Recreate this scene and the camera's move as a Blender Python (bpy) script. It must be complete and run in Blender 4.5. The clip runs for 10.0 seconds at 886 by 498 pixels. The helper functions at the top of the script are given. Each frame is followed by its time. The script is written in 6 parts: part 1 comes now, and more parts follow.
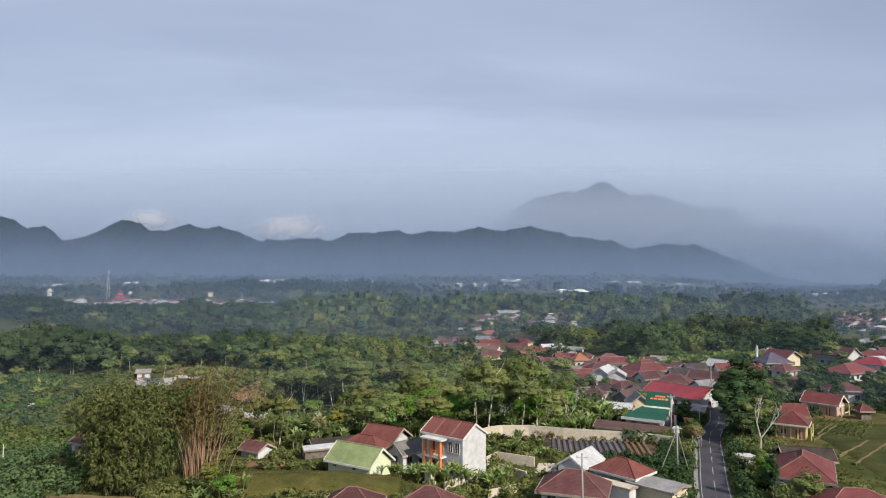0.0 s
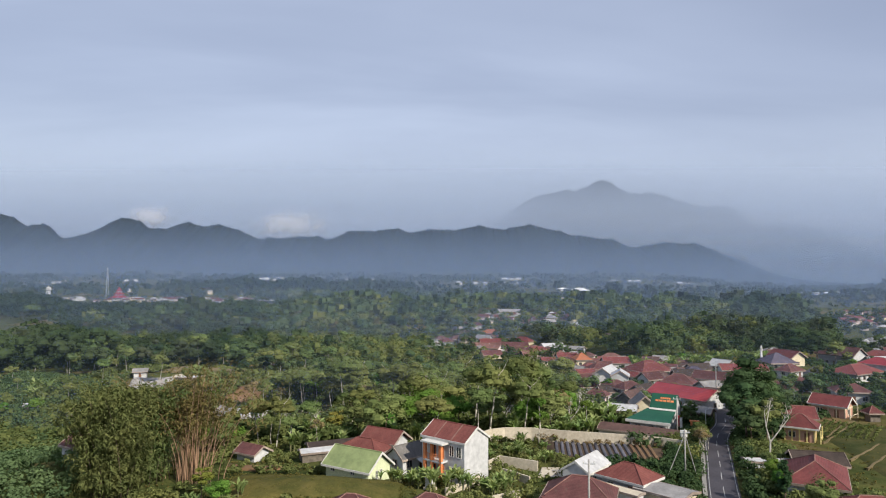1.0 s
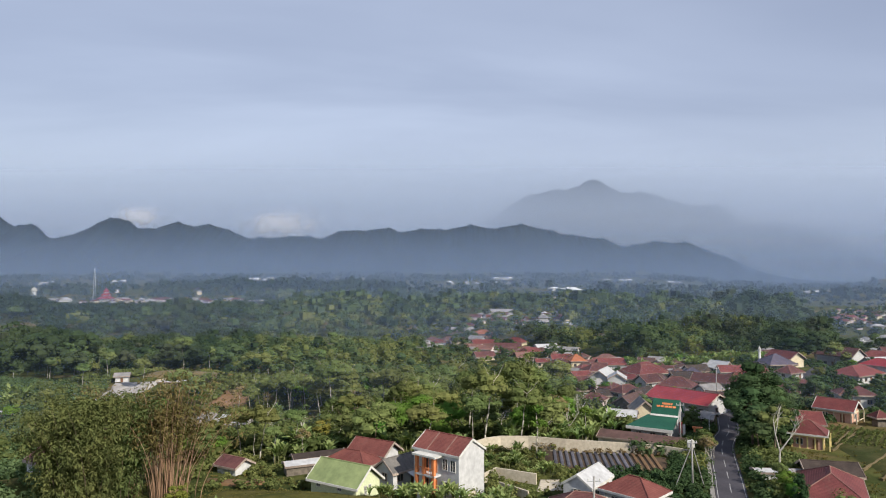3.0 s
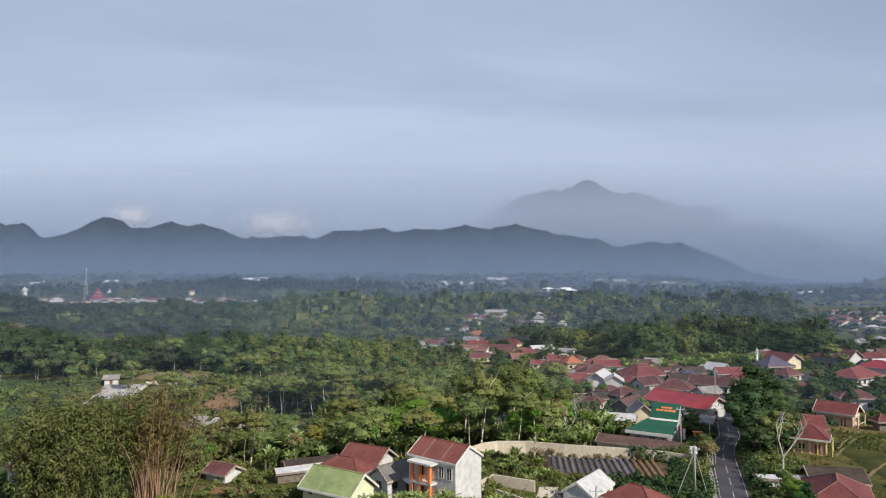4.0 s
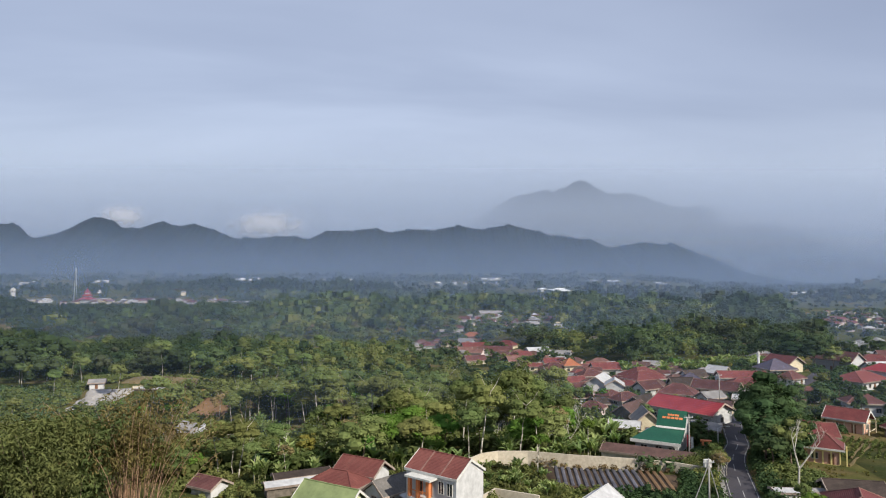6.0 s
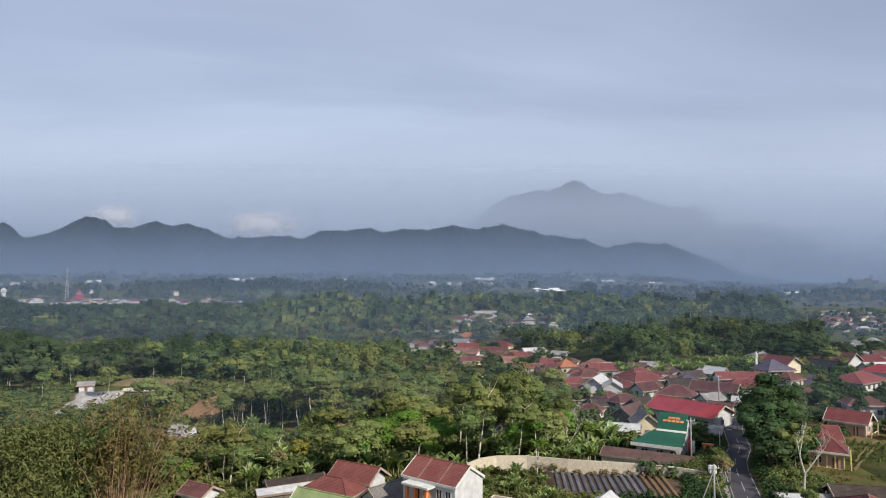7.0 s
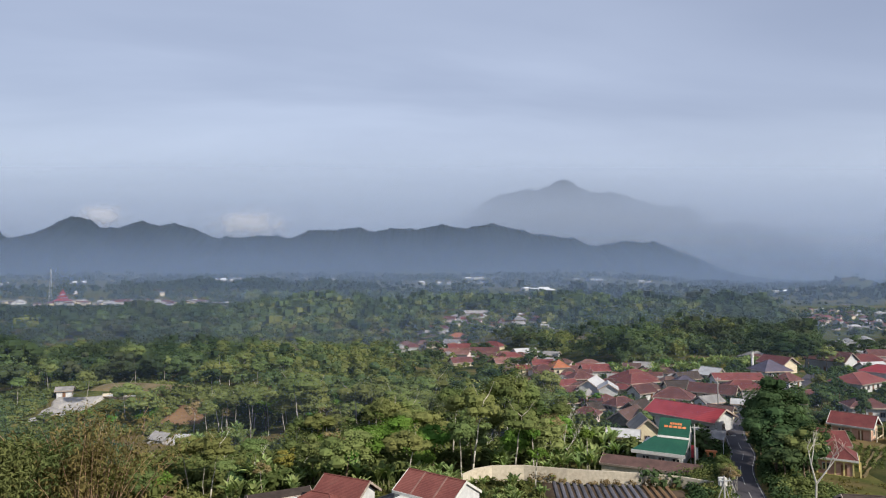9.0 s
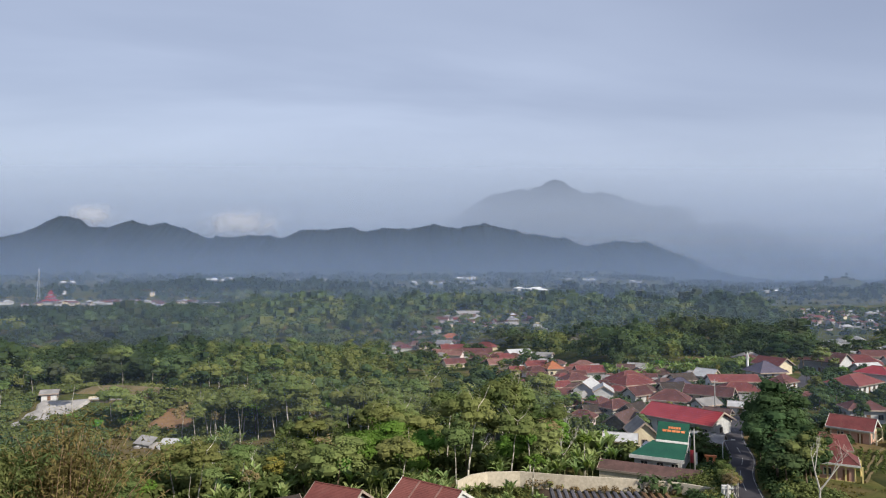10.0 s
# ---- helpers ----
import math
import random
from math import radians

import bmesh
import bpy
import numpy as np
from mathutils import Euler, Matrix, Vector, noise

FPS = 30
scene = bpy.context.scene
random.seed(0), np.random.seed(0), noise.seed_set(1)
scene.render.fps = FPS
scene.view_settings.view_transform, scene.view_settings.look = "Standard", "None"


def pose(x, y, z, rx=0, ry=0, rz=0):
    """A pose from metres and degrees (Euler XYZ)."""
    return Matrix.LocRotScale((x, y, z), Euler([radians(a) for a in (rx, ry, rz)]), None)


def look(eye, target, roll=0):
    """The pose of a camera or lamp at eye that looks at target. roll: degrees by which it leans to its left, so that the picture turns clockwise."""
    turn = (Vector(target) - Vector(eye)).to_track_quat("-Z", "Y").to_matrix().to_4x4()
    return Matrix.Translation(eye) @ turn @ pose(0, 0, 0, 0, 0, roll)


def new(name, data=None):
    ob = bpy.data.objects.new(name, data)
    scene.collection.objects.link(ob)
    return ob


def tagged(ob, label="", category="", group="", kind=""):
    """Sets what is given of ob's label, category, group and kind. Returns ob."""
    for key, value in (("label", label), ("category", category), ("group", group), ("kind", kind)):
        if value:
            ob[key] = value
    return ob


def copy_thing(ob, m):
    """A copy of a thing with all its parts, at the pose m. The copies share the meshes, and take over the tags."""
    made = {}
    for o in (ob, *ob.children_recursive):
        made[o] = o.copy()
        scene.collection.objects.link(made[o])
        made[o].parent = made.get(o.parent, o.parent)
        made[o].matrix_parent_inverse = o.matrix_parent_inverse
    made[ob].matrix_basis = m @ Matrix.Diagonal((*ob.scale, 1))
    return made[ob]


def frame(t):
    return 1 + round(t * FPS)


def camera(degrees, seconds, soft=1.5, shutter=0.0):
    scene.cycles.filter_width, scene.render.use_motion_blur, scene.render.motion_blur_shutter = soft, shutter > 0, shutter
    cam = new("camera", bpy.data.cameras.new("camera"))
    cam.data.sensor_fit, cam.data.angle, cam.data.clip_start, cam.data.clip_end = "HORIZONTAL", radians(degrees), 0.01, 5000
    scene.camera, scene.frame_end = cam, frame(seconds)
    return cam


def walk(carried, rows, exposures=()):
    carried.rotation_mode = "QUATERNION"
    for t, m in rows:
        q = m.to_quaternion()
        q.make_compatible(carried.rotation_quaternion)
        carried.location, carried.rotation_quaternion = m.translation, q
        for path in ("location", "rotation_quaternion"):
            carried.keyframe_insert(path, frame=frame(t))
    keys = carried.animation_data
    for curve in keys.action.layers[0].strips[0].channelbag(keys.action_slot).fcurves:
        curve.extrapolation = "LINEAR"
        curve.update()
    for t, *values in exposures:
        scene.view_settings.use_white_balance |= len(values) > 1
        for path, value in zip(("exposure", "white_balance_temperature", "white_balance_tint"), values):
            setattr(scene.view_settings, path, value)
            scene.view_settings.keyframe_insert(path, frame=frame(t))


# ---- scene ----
cam = camera(69.0, 10.0, soft=1.12)

PATH = [
    (0, (1.525, 1.778, 39.556), (0.958, 21.744, 40.558), -0.00),
    (0.5, (1.397, 3.295, 39.644), (0.861, 23.264, 40.626), -0.00),
    (1, (1.214, 4.930, 39.690), (0.647, 24.899, 40.641), 0.10),
    (1.5, (1.133, 6.499, 39.770), (0.577, 26.469, 40.712), -0.00),
    (2, (1.116, 8.109, 39.855), (0.629, 28.081, 40.787), -0.10),
    (2.5, (1.014, 9.781, 39.951), (0.620, 29.755, 40.884), -0.10),
    (4, (0.504, 14.222, 40.346), (0.382, 34.200, 41.284), -0.00),
    (4.5, (0.270, 15.686, 40.411), (0.229, 35.663, 41.359), 0.00),
    (5, (0.000, 17.080, 40.541), (0.000, 37.058, 41.480), -0.00),
    (5.5, (-0.232, 18.492, 40.634), (-0.211, 38.470, 41.583), 0.00),
    (7, (-1.003, 22.675, 40.902), (-0.728, 42.651, 41.845), -0.00),
    (7.5, (-1.230, 24.011, 41.020), (-0.904, 43.986, 41.954), -0.10),
    (8, (-1.361, 25.495, 41.093), (-0.943, 45.469, 42.018), -0.10),
    (8.5, (-1.413, 26.965, 41.170), (-0.893, 46.937, 42.096), -0.10),
    (9, (-1.466, 28.451, 41.247), (-0.854, 48.421, 42.165), -0.20),
    (9.5, (-1.607, 29.946, 41.388), (-0.873, 49.912, 42.297), -0.20),
    (10, (-1.752, 31.389, 41.522), (-0.894, 51.349, 42.434), -0.20),
]
walk(cam, [(t, look(eye, aim, roll)) for t, eye, aim, roll in PATH])

# ---- world, sun, exposure ----
SUN_AZ, SUN_EL = radians(136), radians(36)      # azimuth from +y towards +x
sun_dir = Vector((math.sin(SUN_AZ) * math.cos(SUN_EL), math.cos(SUN_AZ) * math.cos(SUN_EL), math.sin(SUN_EL)))
sun = new("sun", bpy.data.lights.new("sun", "SUN"))
sun.data.energy, sun.data.angle, sun.data.color = 5.0, radians(0.6), (1.0, 0.93, 0.80)
sun.matrix_world = look(sun_dir * 100, (0, 0, 0))
scene.view_settings.exposure = 0.35


class Nodes:
    """A small builder for node trees."""

    def __init__(self, tree):
        self.tree = tree
        tree.nodes.clear()

    def add(self, kind, **values):
        node = self.tree.nodes.new(kind)
        for key, value in values.items():
            if key in node.inputs:
                self.put(node.inputs[key], value)
            elif key.startswith("i") and key[1:].isdigit():
                self.put(node.inputs[int(key[1:])], value)
            elif key == "operation":
                node.operation = value
            elif key == "use_clamp":
                node.use_clamp = value
            elif key == "data_type":
                node.data_type = value
            elif key == "blend_type":
                node.blend_type = value
        return node

    def put(self, socket, value):
        if isinstance(value, bpy.types.NodeSocket):
            self.tree.links.new(value, socket)
        else:
            socket.default_value = value

    def math(self, op, a, b=0.0, clamp=False):
        return self.add("ShaderNodeMath", operation=op, i0=a, i1=b, use_clamp=clamp).outputs[0]

    def mix(self, fac, a, b, blend="MIX"):
        n = self.add("ShaderNodeMix", data_type="RGBA", blend_type=blend)
        for k, v in ((0, fac), (6, a), (7, b)):
            self.put(n.inputs[k], v)
        return n.outputs[2]

    def noise(self, vec, scale, detail=4.0, rough=0.55, dist=0.0):
        return self.add("ShaderNodeTexNoise", Vector=vec, Scale=scale, Detail=detail, Roughness=rough, Distortion=dist).outputs[0]

    def ramp(self, fac, lo, hi, a=0.0, b=1.0):
        n = self.add("ShaderNodeMapRange", i0=fac, i1=lo, i2=hi, i3=a, i4=b)
        n.interpolation_type = "SMOOTHSTEP"
        return n.outputs[0]


def rgb(r, g, b):
    return (r, g, b, 1.0)


world = bpy.data.worlds.new("world")
scene.world = world
world.use_nodes = True
w = Nodes(world.node_tree)
sky = w.add("ShaderNodeTexSky")
sky.sky_type, sky.sun_disc, sky.sun_elevation, sky.sun_rotation = "NISHITA", False, SUN_EL, SUN_AZ
sky.altitude, sky.air_density, sky.dust_density = 600.0, 1.2, 2.5
ways = w.add("ShaderNodeTexCoord").outputs["Generated"]
sep = w.add("ShaderNodeSeparateXYZ", i0=ways)
# streaks of thin high cloud, flattened towards the horizon
low = w.math("ADD", w.math("MAXIMUM", sep.outputs[2], 0.0), 0.10)
flat = w.add("ShaderNodeCombineXYZ", i0=w.math("DIVIDE", sep.outputs[0], low), i1=w.math("DIVIDE", sep.outputs[1], low))
bend = w.add("ShaderNodeMapping", Vector=flat.outputs[0])
bend.inputs["Rotation"].default_value = (0, 0, radians(18))
bend.inputs["Scale"].default_value = (0.35, 1.0, 1.0)
streak = w.noise(bend.outputs[0], 0.9, 5.0, 0.5, 0.4)
cover = w.ramp(streak, 0.32, 0.72, 0.0, 1.0)
cloud = w.mix(w.math("MULTIPLY", cover, w.ramp(sep.outputs[2], 0.0, 0.12, 0.25, 1.0)), rgb(4.5, 5.25, 7.15), rgb(6.15, 7.05, 9.15))
tone = w.mix(w.ramp(sep.outputs[2], 0.04, 0.30), rgb(6.25, 7.05, 8.7), cloud)
east = w.math("MULTIPLY", w.ramp(sep.outputs[0], 0.0, 0.7), w.ramp(sep.outputs[2], 0.12, 0.4))
tone = w.mix(w.math("MULTIPLY", east, 0.9), tone, rgb(3.3, 3.9, 5.6))
back = w.add("ShaderNodeBackground", Color=w.mix(0.82, sky.outputs[0], tone), Strength=0.0765)
w.tree.links.new(back.outputs[0], w.add("ShaderNodeOutputWorld").inputs[0])

# ---- materials ----


def mat(name, c1, c2, scale=1.0, rough=0.8, fine=9.0, bump=0.3, rnd=0.0, island=0.0, metal=0.0, courses=0.0, stain=0.0, hue=0.0, coord="Object", spec=0.25):
    m = bpy.data.materials.new(name)
    m.use_nodes = True
    n = Nodes(m.node_tree)
    tc = n.add("ShaderNodeTexCoord").outputs["Object"]
    if coord == "World":
        tc = n.add("ShaderNodeNewGeometry").outputs["Position"]
    big = n.noise(tc, scale, 5.0, 0.6)
    small = n.noise(tc, fine, 3.0, 0.6)
    col = n.mix(n.ramp(big, 0.3, 0.7), rgb(*c1), rgb(*c2))
    col = n.mix(0.55, col, n.mix(1.0, col, n.mix(n.ramp(small, 0.25, 0.75), rgb(0.72, 0.72, 0.72), rgb(1.24, 1.24, 1.24)), "MULTIPLY"))
    if stain:
        dirt = n.ramp(n.noise(tc, scale * 2.3, 6.0, 0.7, 0.6), 0.52, 0.72)
        col = n.mix(n.math("MULTIPLY", dirt, stain), col, rgb(0.09, 0.075, 0.06))
    if rnd or hue:
        r = n.add("ShaderNodeObjectInfo").outputs["Random"]
        hs = n.add("ShaderNodeHueSaturation", Color=col, Value=n.ramp(r, 0.0, 1.0, 1.0 - rnd, 1.0 + rnd))
        n.put(hs.inputs["Hue"], n.add("ShaderNodeMapRange", i0=n.math("FRACT", n.math("MULTIPLY", r, 7.31)), i3=0.5 - hue, i4=0.5 + hue).outputs[0])
        col = hs.outputs[0]
    if island:
        r = n.add("ShaderNodeNewGeometry").outputs["Random Per Island"]
        col = n.add("ShaderNodeHueSaturation", Color=col, Value=n.add("ShaderNodeMapRange", i0=r, i3=1 - island, i4=1 + island).outputs[0]).outputs[0]
    height = small
    if courses:
        bands = n.add("ShaderNodeTexWave", Vector=tc, Scale=courses, Distortion=1.2)
        bands.bands_direction = "Z"
        height = n.math("ADD", n.math("MULTIPLY", small, 0.5), bands.outputs[1])
        col = n.mix(n.math("MULTIPLY", n.math("SUBTRACT", 1.0, bands.outputs[1]), 0.35), col, n.mix(1.0, col, rgb(0.45, 0.42, 0.42), "MULTIPLY"))
    b = n.add("ShaderNodeBump", Strength=bump, Distance=0.05, Height=height)
    p = n.add("ShaderNodeBsdfPrincipled", Roughness=rough, Metallic=metal)
    n.put(p.inputs["Base Color"], col)
    n.put(p.inputs["Specular IOR Level"], spec)
    n.put(p.inputs["Normal"], b.outputs[0])
    n.tree.links.new(p.outputs[0], n.add("ShaderNodeOutputMaterial").inputs[0])
    return m


def leafy(name, c1, c2, rnd=0.25, island=0.20, hue=0.022, scale=0.12, clear=0.17, c3=None):
    """Foliage: diffuse leaves that let some light through."""
    m = bpy.data.materials.new(name)
    m.use_nodes = True
    n = Nodes(m.node_tree)
    geo = n.add("ShaderNodeNewGeometry")
    patch = n.noise(geo.outputs["Position"], scale, 3.0, 0.6)
    col = n.mix(n.ramp(patch, 0.32, 0.68), rgb(*c1), rgb(*c2))
    if c3:
        col = n.mix(n.ramp(n.noise(geo.outputs["Position"], scale * 0.4, 3.0, 0.6, 0.3), 0.50, 0.66), col, rgb(*c3))
    r = n.add("ShaderNodeObjectInfo").outputs["Random"]
    leaf = n.math("MULTIPLY", n.add("ShaderNodeMapRange", i0=geo.outputs["Random Per Island"], i3=1 - island, i4=1 + island).outputs[0],
                  n.add("ShaderNodeMapRange", i0=r, i3=1 - rnd, i4=1 + rnd).outputs[0])
    shift = n.add("ShaderNodeMapRange", i0=n.math("FRACT", n.math("MULTIPLY", r, 9.7)), i3=0.5 - hue, i4=0.5 + hue).outputs[0]
    hs = n.add("ShaderNodeHueSaturation", Color=col, Value=leaf, Hue=shift)
    d = n.add("ShaderNodeBsdfDiffuse", Color=hs.outputs[0])
    t = n.add("ShaderNodeBsdfTranslucent", Color=n.mix(1.0, hs.outputs[0], rgb(1.1, 1.25, 0.55), "MULTIPLY"))
    s = n.add("ShaderNodeMixShader", i0=clear, i1=d.outputs[0], i2=t.outputs[0])
    n.tree.links.new(s.outputs[0], n.add("ShaderNodeOutputMaterial").inputs[0])
    return m


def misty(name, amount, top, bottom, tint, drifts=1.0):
    """Haze put into a sheet's tint: mostly clear, denser low down, in soft drifts."""
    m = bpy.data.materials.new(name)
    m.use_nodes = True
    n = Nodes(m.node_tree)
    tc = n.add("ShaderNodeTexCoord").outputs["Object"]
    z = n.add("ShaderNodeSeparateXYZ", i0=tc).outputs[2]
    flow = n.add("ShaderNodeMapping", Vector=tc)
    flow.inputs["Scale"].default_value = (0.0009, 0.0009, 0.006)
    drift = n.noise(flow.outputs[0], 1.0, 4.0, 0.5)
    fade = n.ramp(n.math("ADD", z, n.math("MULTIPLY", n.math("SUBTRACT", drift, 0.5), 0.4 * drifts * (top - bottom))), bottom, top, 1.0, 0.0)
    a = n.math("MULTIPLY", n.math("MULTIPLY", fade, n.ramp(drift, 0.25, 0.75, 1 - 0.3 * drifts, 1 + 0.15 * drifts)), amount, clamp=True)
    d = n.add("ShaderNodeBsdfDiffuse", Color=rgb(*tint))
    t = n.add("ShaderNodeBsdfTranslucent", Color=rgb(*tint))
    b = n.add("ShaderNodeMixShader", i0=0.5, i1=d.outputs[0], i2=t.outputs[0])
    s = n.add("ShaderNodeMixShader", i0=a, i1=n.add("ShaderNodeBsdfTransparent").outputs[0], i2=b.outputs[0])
    n.tree.links.new(s.outputs[0], n.add("ShaderNodeOutputMaterial").inputs[0])
    return m


ROOF_RED = mat("clay_tile_red", (0.110, 0.029, 0.030), (0.165, 0.048, 0.046), 0.5, 0.75, 6, 0.5, rnd=0.15, courses=3.4, stain=0.35)
ROOF_CLAY = mat("faded_clay_tile", (0.135, 0.042, 0.036), (0.190, 0.066, 0.054), 0.5, 0.75, 6, 0.5, rnd=0.08, courses=3.4, stain=0.25)
ROOF_SLATE = mat("dull_grey_tile", (0.120, 0.112, 0.106), (0.175, 0.163, 0.152), 0.6, 0.85, 6, 0.5, courses=3.4, stain=0.3)
ROOF_BROWN = mat("clay_tile_brown", (0.070, 0.028, 0.028), (0.116, 0.047, 0.045), 0.5, 0.8, 6, 0.5, rnd=0.2, courses=3.4, stain=0.4)
ROOF_DUSTY = mat("dusty_brown_tile", (0.125, 0.062, 0.054), (0.185, 0.098, 0.084), 0.5, 0.85, 6, 0.5, rnd=0.22, courses=3.4, stain=0.35)
ROOF_CRIMSON = mat("painted_metal_red", (0.23, 0.026, 0.034), (0.30, 0.044, 0.050), 0.4, 0.5, 5, 0.2, courses=1.5, stain=0.12)
ROOF_DARK = mat("old_dark_tile", (0.032, 0.024, 0.021), (0.060, 0.044, 0.038), 0.6, 0.85, 6, 0.5, rnd=0.2, courses=3.4, stain=0.3)
ROOF_LIME = mat("pale_green_metal", (0.165, 0.205, 0.090), (0.21, 0.25, 0.11), 0.3, 0.6, 1.2, 0.03, stain=0.05)
ROOF_GREEN = mat("dark_green_metal", (0.010, 0.062, 0.040), (0.016, 0.085, 0.052), 0.4, 0.5, 5, 0.2, stain=0.1)
ROOF_BRIGHT = mat("bright_metal_sheet", (0.78, 0.79, 0.80), (0.86, 0.87, 0.88), 0.4, 0.5, 1.5, 0.05, stain=0.08)
ROOF_GREY = mat("weathered_fibre_cement", (0.17, 0.165, 0.165), (0.26, 0.25, 0.25), 0.6, 0.85, 6, 0.4, rnd=0.15, stain=0.35)
ROOF_WHITE = mat("white_metal_sheet", (0.36, 0.36, 0.37), (0.43, 0.43, 0.44), 0.4, 0.5, 1.5, 0.05, stain=0.08)
ROOF_RUST = mat("rusted_iron_sheet", (0.065, 0.038, 0.034), (0.11, 0.062, 0.055), 0.6, 0.8, 6, 0.4, stain=0.4)
ROOF_NAVY = mat("slate_blue_tile", (0.06, 0.055, 0.085), (0.10, 0.085, 0.12), 0.5, 0.7, 6, 0.4, courses=3.0, stain=0.2)
ROOF_ORANGE = mat("bright_orange_tile", (0.27, 0.095, 0.048), (0.36, 0.135, 0.068), 0.5, 0.75, 6, 0.4, courses=3.4)
WHITE = mat("white_painted_plaster", (0.42, 0.42, 0.425), (0.48, 0.48, 0.485), 0.5, 0.85, 1.5, 0.04, rnd=0.06, stain=0.04)
CREAM = mat("cream_painted_plaster", (0.50, 0.43, 0.31), (0.60, 0.53, 0.39), 0.5, 0.85, 7, 0.15, rnd=0.08, stain=0.16)
YELLOW = mat("yellow_painted_plaster", (0.68, 0.55, 0.22), (0.78, 0.65, 0.30), 0.6, 0.85, 7, 0.15, stain=0.12)
SALMON = mat("salmon_painted_plaster", (0.42, 0.24, 0.18), (0.50, 0.30, 0.23), 0.6, 0.85, 7, 0.15, stain=0.15)
PALE_GREEN = mat("pale_green_plaster", (0.50, 0.54, 0.35), (0.57, 0.61, 0.41), 0.6, 0.85, 7, 0.15, stain=0.1)
PINK = mat("pinkish_white_plaster", (0.55, 0.45, 0.46), (0.66, 0.56, 0.56), 0.6, 0.85, 7, 0.15, rnd=0.06, stain=0.15)
ORANGE = mat("orange_paint", (0.55, 0.17, 0.06), (0.62, 0.22, 0.09), 0.6, 0.6, 6, 0.1, stain=0.08)
CONCRETE = mat("pale_concrete", (0.42, 0.365, 0.285), (0.50, 0.445, 0.355), 0.4, 0.9, 2.5, 0.2, stain=0.16)
VERGE = mat("worn_grey_concrete", (0.20, 0.19, 0.18), (0.28, 0.27, 0.25), 0.4, 0.9, 3, 0.2, stain=0.35)
EAVES = mat("weathered_eaves_board", (0.22, 0.17, 0.14), (0.34, 0.28, 0.24), 1.0, 0.8, 8, 0.1, rnd=0.25, stain=0.3)
FASCIA = mat("white_fascia_board", (0.46, 0.45, 0.42), (0.56, 0.55, 0.52), 1.0, 0.7, 8, 0.1, stain=0.2)
RIDGE = mat("ridge_tile", (0.165, 0.082, 0.068), (0.23, 0.125, 0.105), 1.0, 0.8, 8, 0.2, stain=0.2)
GLASS = mat("dark_window_glass", (0.02, 0.025, 0.03), (0.035, 0.04, 0.05), 0.8, 0.12, 4, 0.02, spec=0.5)
DOORWOOD = mat("brown_door_wood", (0.12, 0.06, 0.03), (0.18, 0.09, 0.05), 2.0, 0.6, 14, 0.2)
TIMBER = mat("grey_timber", (0.10, 0.085, 0.07), (0.17, 0.145, 0.12), 2.0, 0.85, 14, 0.3)
BARK_PALE = mat("pale_bark", (0.31, 0.285, 0.235), (0.44, 0.41, 0.345), 1.2, 0.9, 8, 0.4, rnd=0.2, stain=0.3)
BARK_DARK = mat("brown_bark", (0.10, 0.075, 0.05), (0.17, 0.13, 0.09), 1.2, 0.9, 8, 0.4, rnd=0.2)
CULM = mat("dry_bamboo_culm", (0.20, 0.122, 0.078), (0.33, 0.215, 0.140), 0.3, 0.6, 6, 0.1, rnd=0.4)
WEATHERED = mat("weathered_concrete", (0.22, 0.215, 0.205), (0.30, 0.29, 0.275), 0.8, 0.9, 6, 0.2, stain=0.2)
STEEL = mat("galvanised_steel", (0.42, 0.43, 0.44), (0.52, 0.53, 0.54), 1.0, 0.5, 9, 0.1, metal=0.4)
ASPHALT = mat("worn_asphalt", (0.040, 0.037, 0.046), (0.058, 0.054, 0.064), 0.25, 0.8, 6, 0.3, stain=0.15)
LINE = mat("road_paint", (0.26, 0.26, 0.26), (0.38, 0.38, 0.38), 1.0, 0.8, 8, 0.1, stain=0.5)
SOIL = mat("bare_red_soil", (0.13, 0.075, 0.040), (0.19, 0.115, 0.062), 0.15, 0.95, 2.0, 0.6, stain=0.2)
WETSOIL = mat("dark_damp_soil", (0.045, 0.030, 0.020), (0.075, 0.050, 0.032), 0.4, 0.95, 3.0, 0.6)
FOILS = mat("silver_grey_mulch_sheet", (0.066, 0.064, 0.080), (0.108, 0.104, 0.124), 0.5, 0.75, 4, 0.2, rnd=0.2, stain=0.5)
STONE = mat("pale_quarry_rock", (0.27, 0.255, 0.245), (0.38, 0.36, 0.345), 0.25, 0.9, 1.5, 0.6, rnd=0.15, stain=0.12)
LEAF_DARK = leafy("dark_green_leaves", (0.036, 0.062, 0.028), (0.060, 0.092, 0.040))
LEAF_MID = leafy("mid_green_leaves", (0.084, 0.118, 0.043), (0.130, 0.158, 0.058))
LEAF_OLIVE = leafy("olive_green_leaves", (0.102, 0.128, 0.045), (0.154, 0.170, 0.061), clear=0.22)
LEAF_COFFEE = leafy("coffee_leaves", (0.068, 0.114, 0.054), (0.106, 0.158, 0.072), clear=0.26)
LEAF_CANE = leafy("green_bamboo_leaves", (0.078, 0.102, 0.038), (0.124, 0.140, 0.052), scale=0.4)
LEAF_BRIGHT = leafy("fresh_green_leaves", (0.072, 0.140, 0.026), (0.105, 0.180, 0.036))
LEAF_YELLOW = leafy("yellow_green_leaves", (0.18, 0.18, 0.040), (0.24, 0.23, 0.055))
LEAF_BROWN = leafy("dry_brown_leaves", (0.14, 0.11, 0.055), (0.19, 0.15, 0.075))
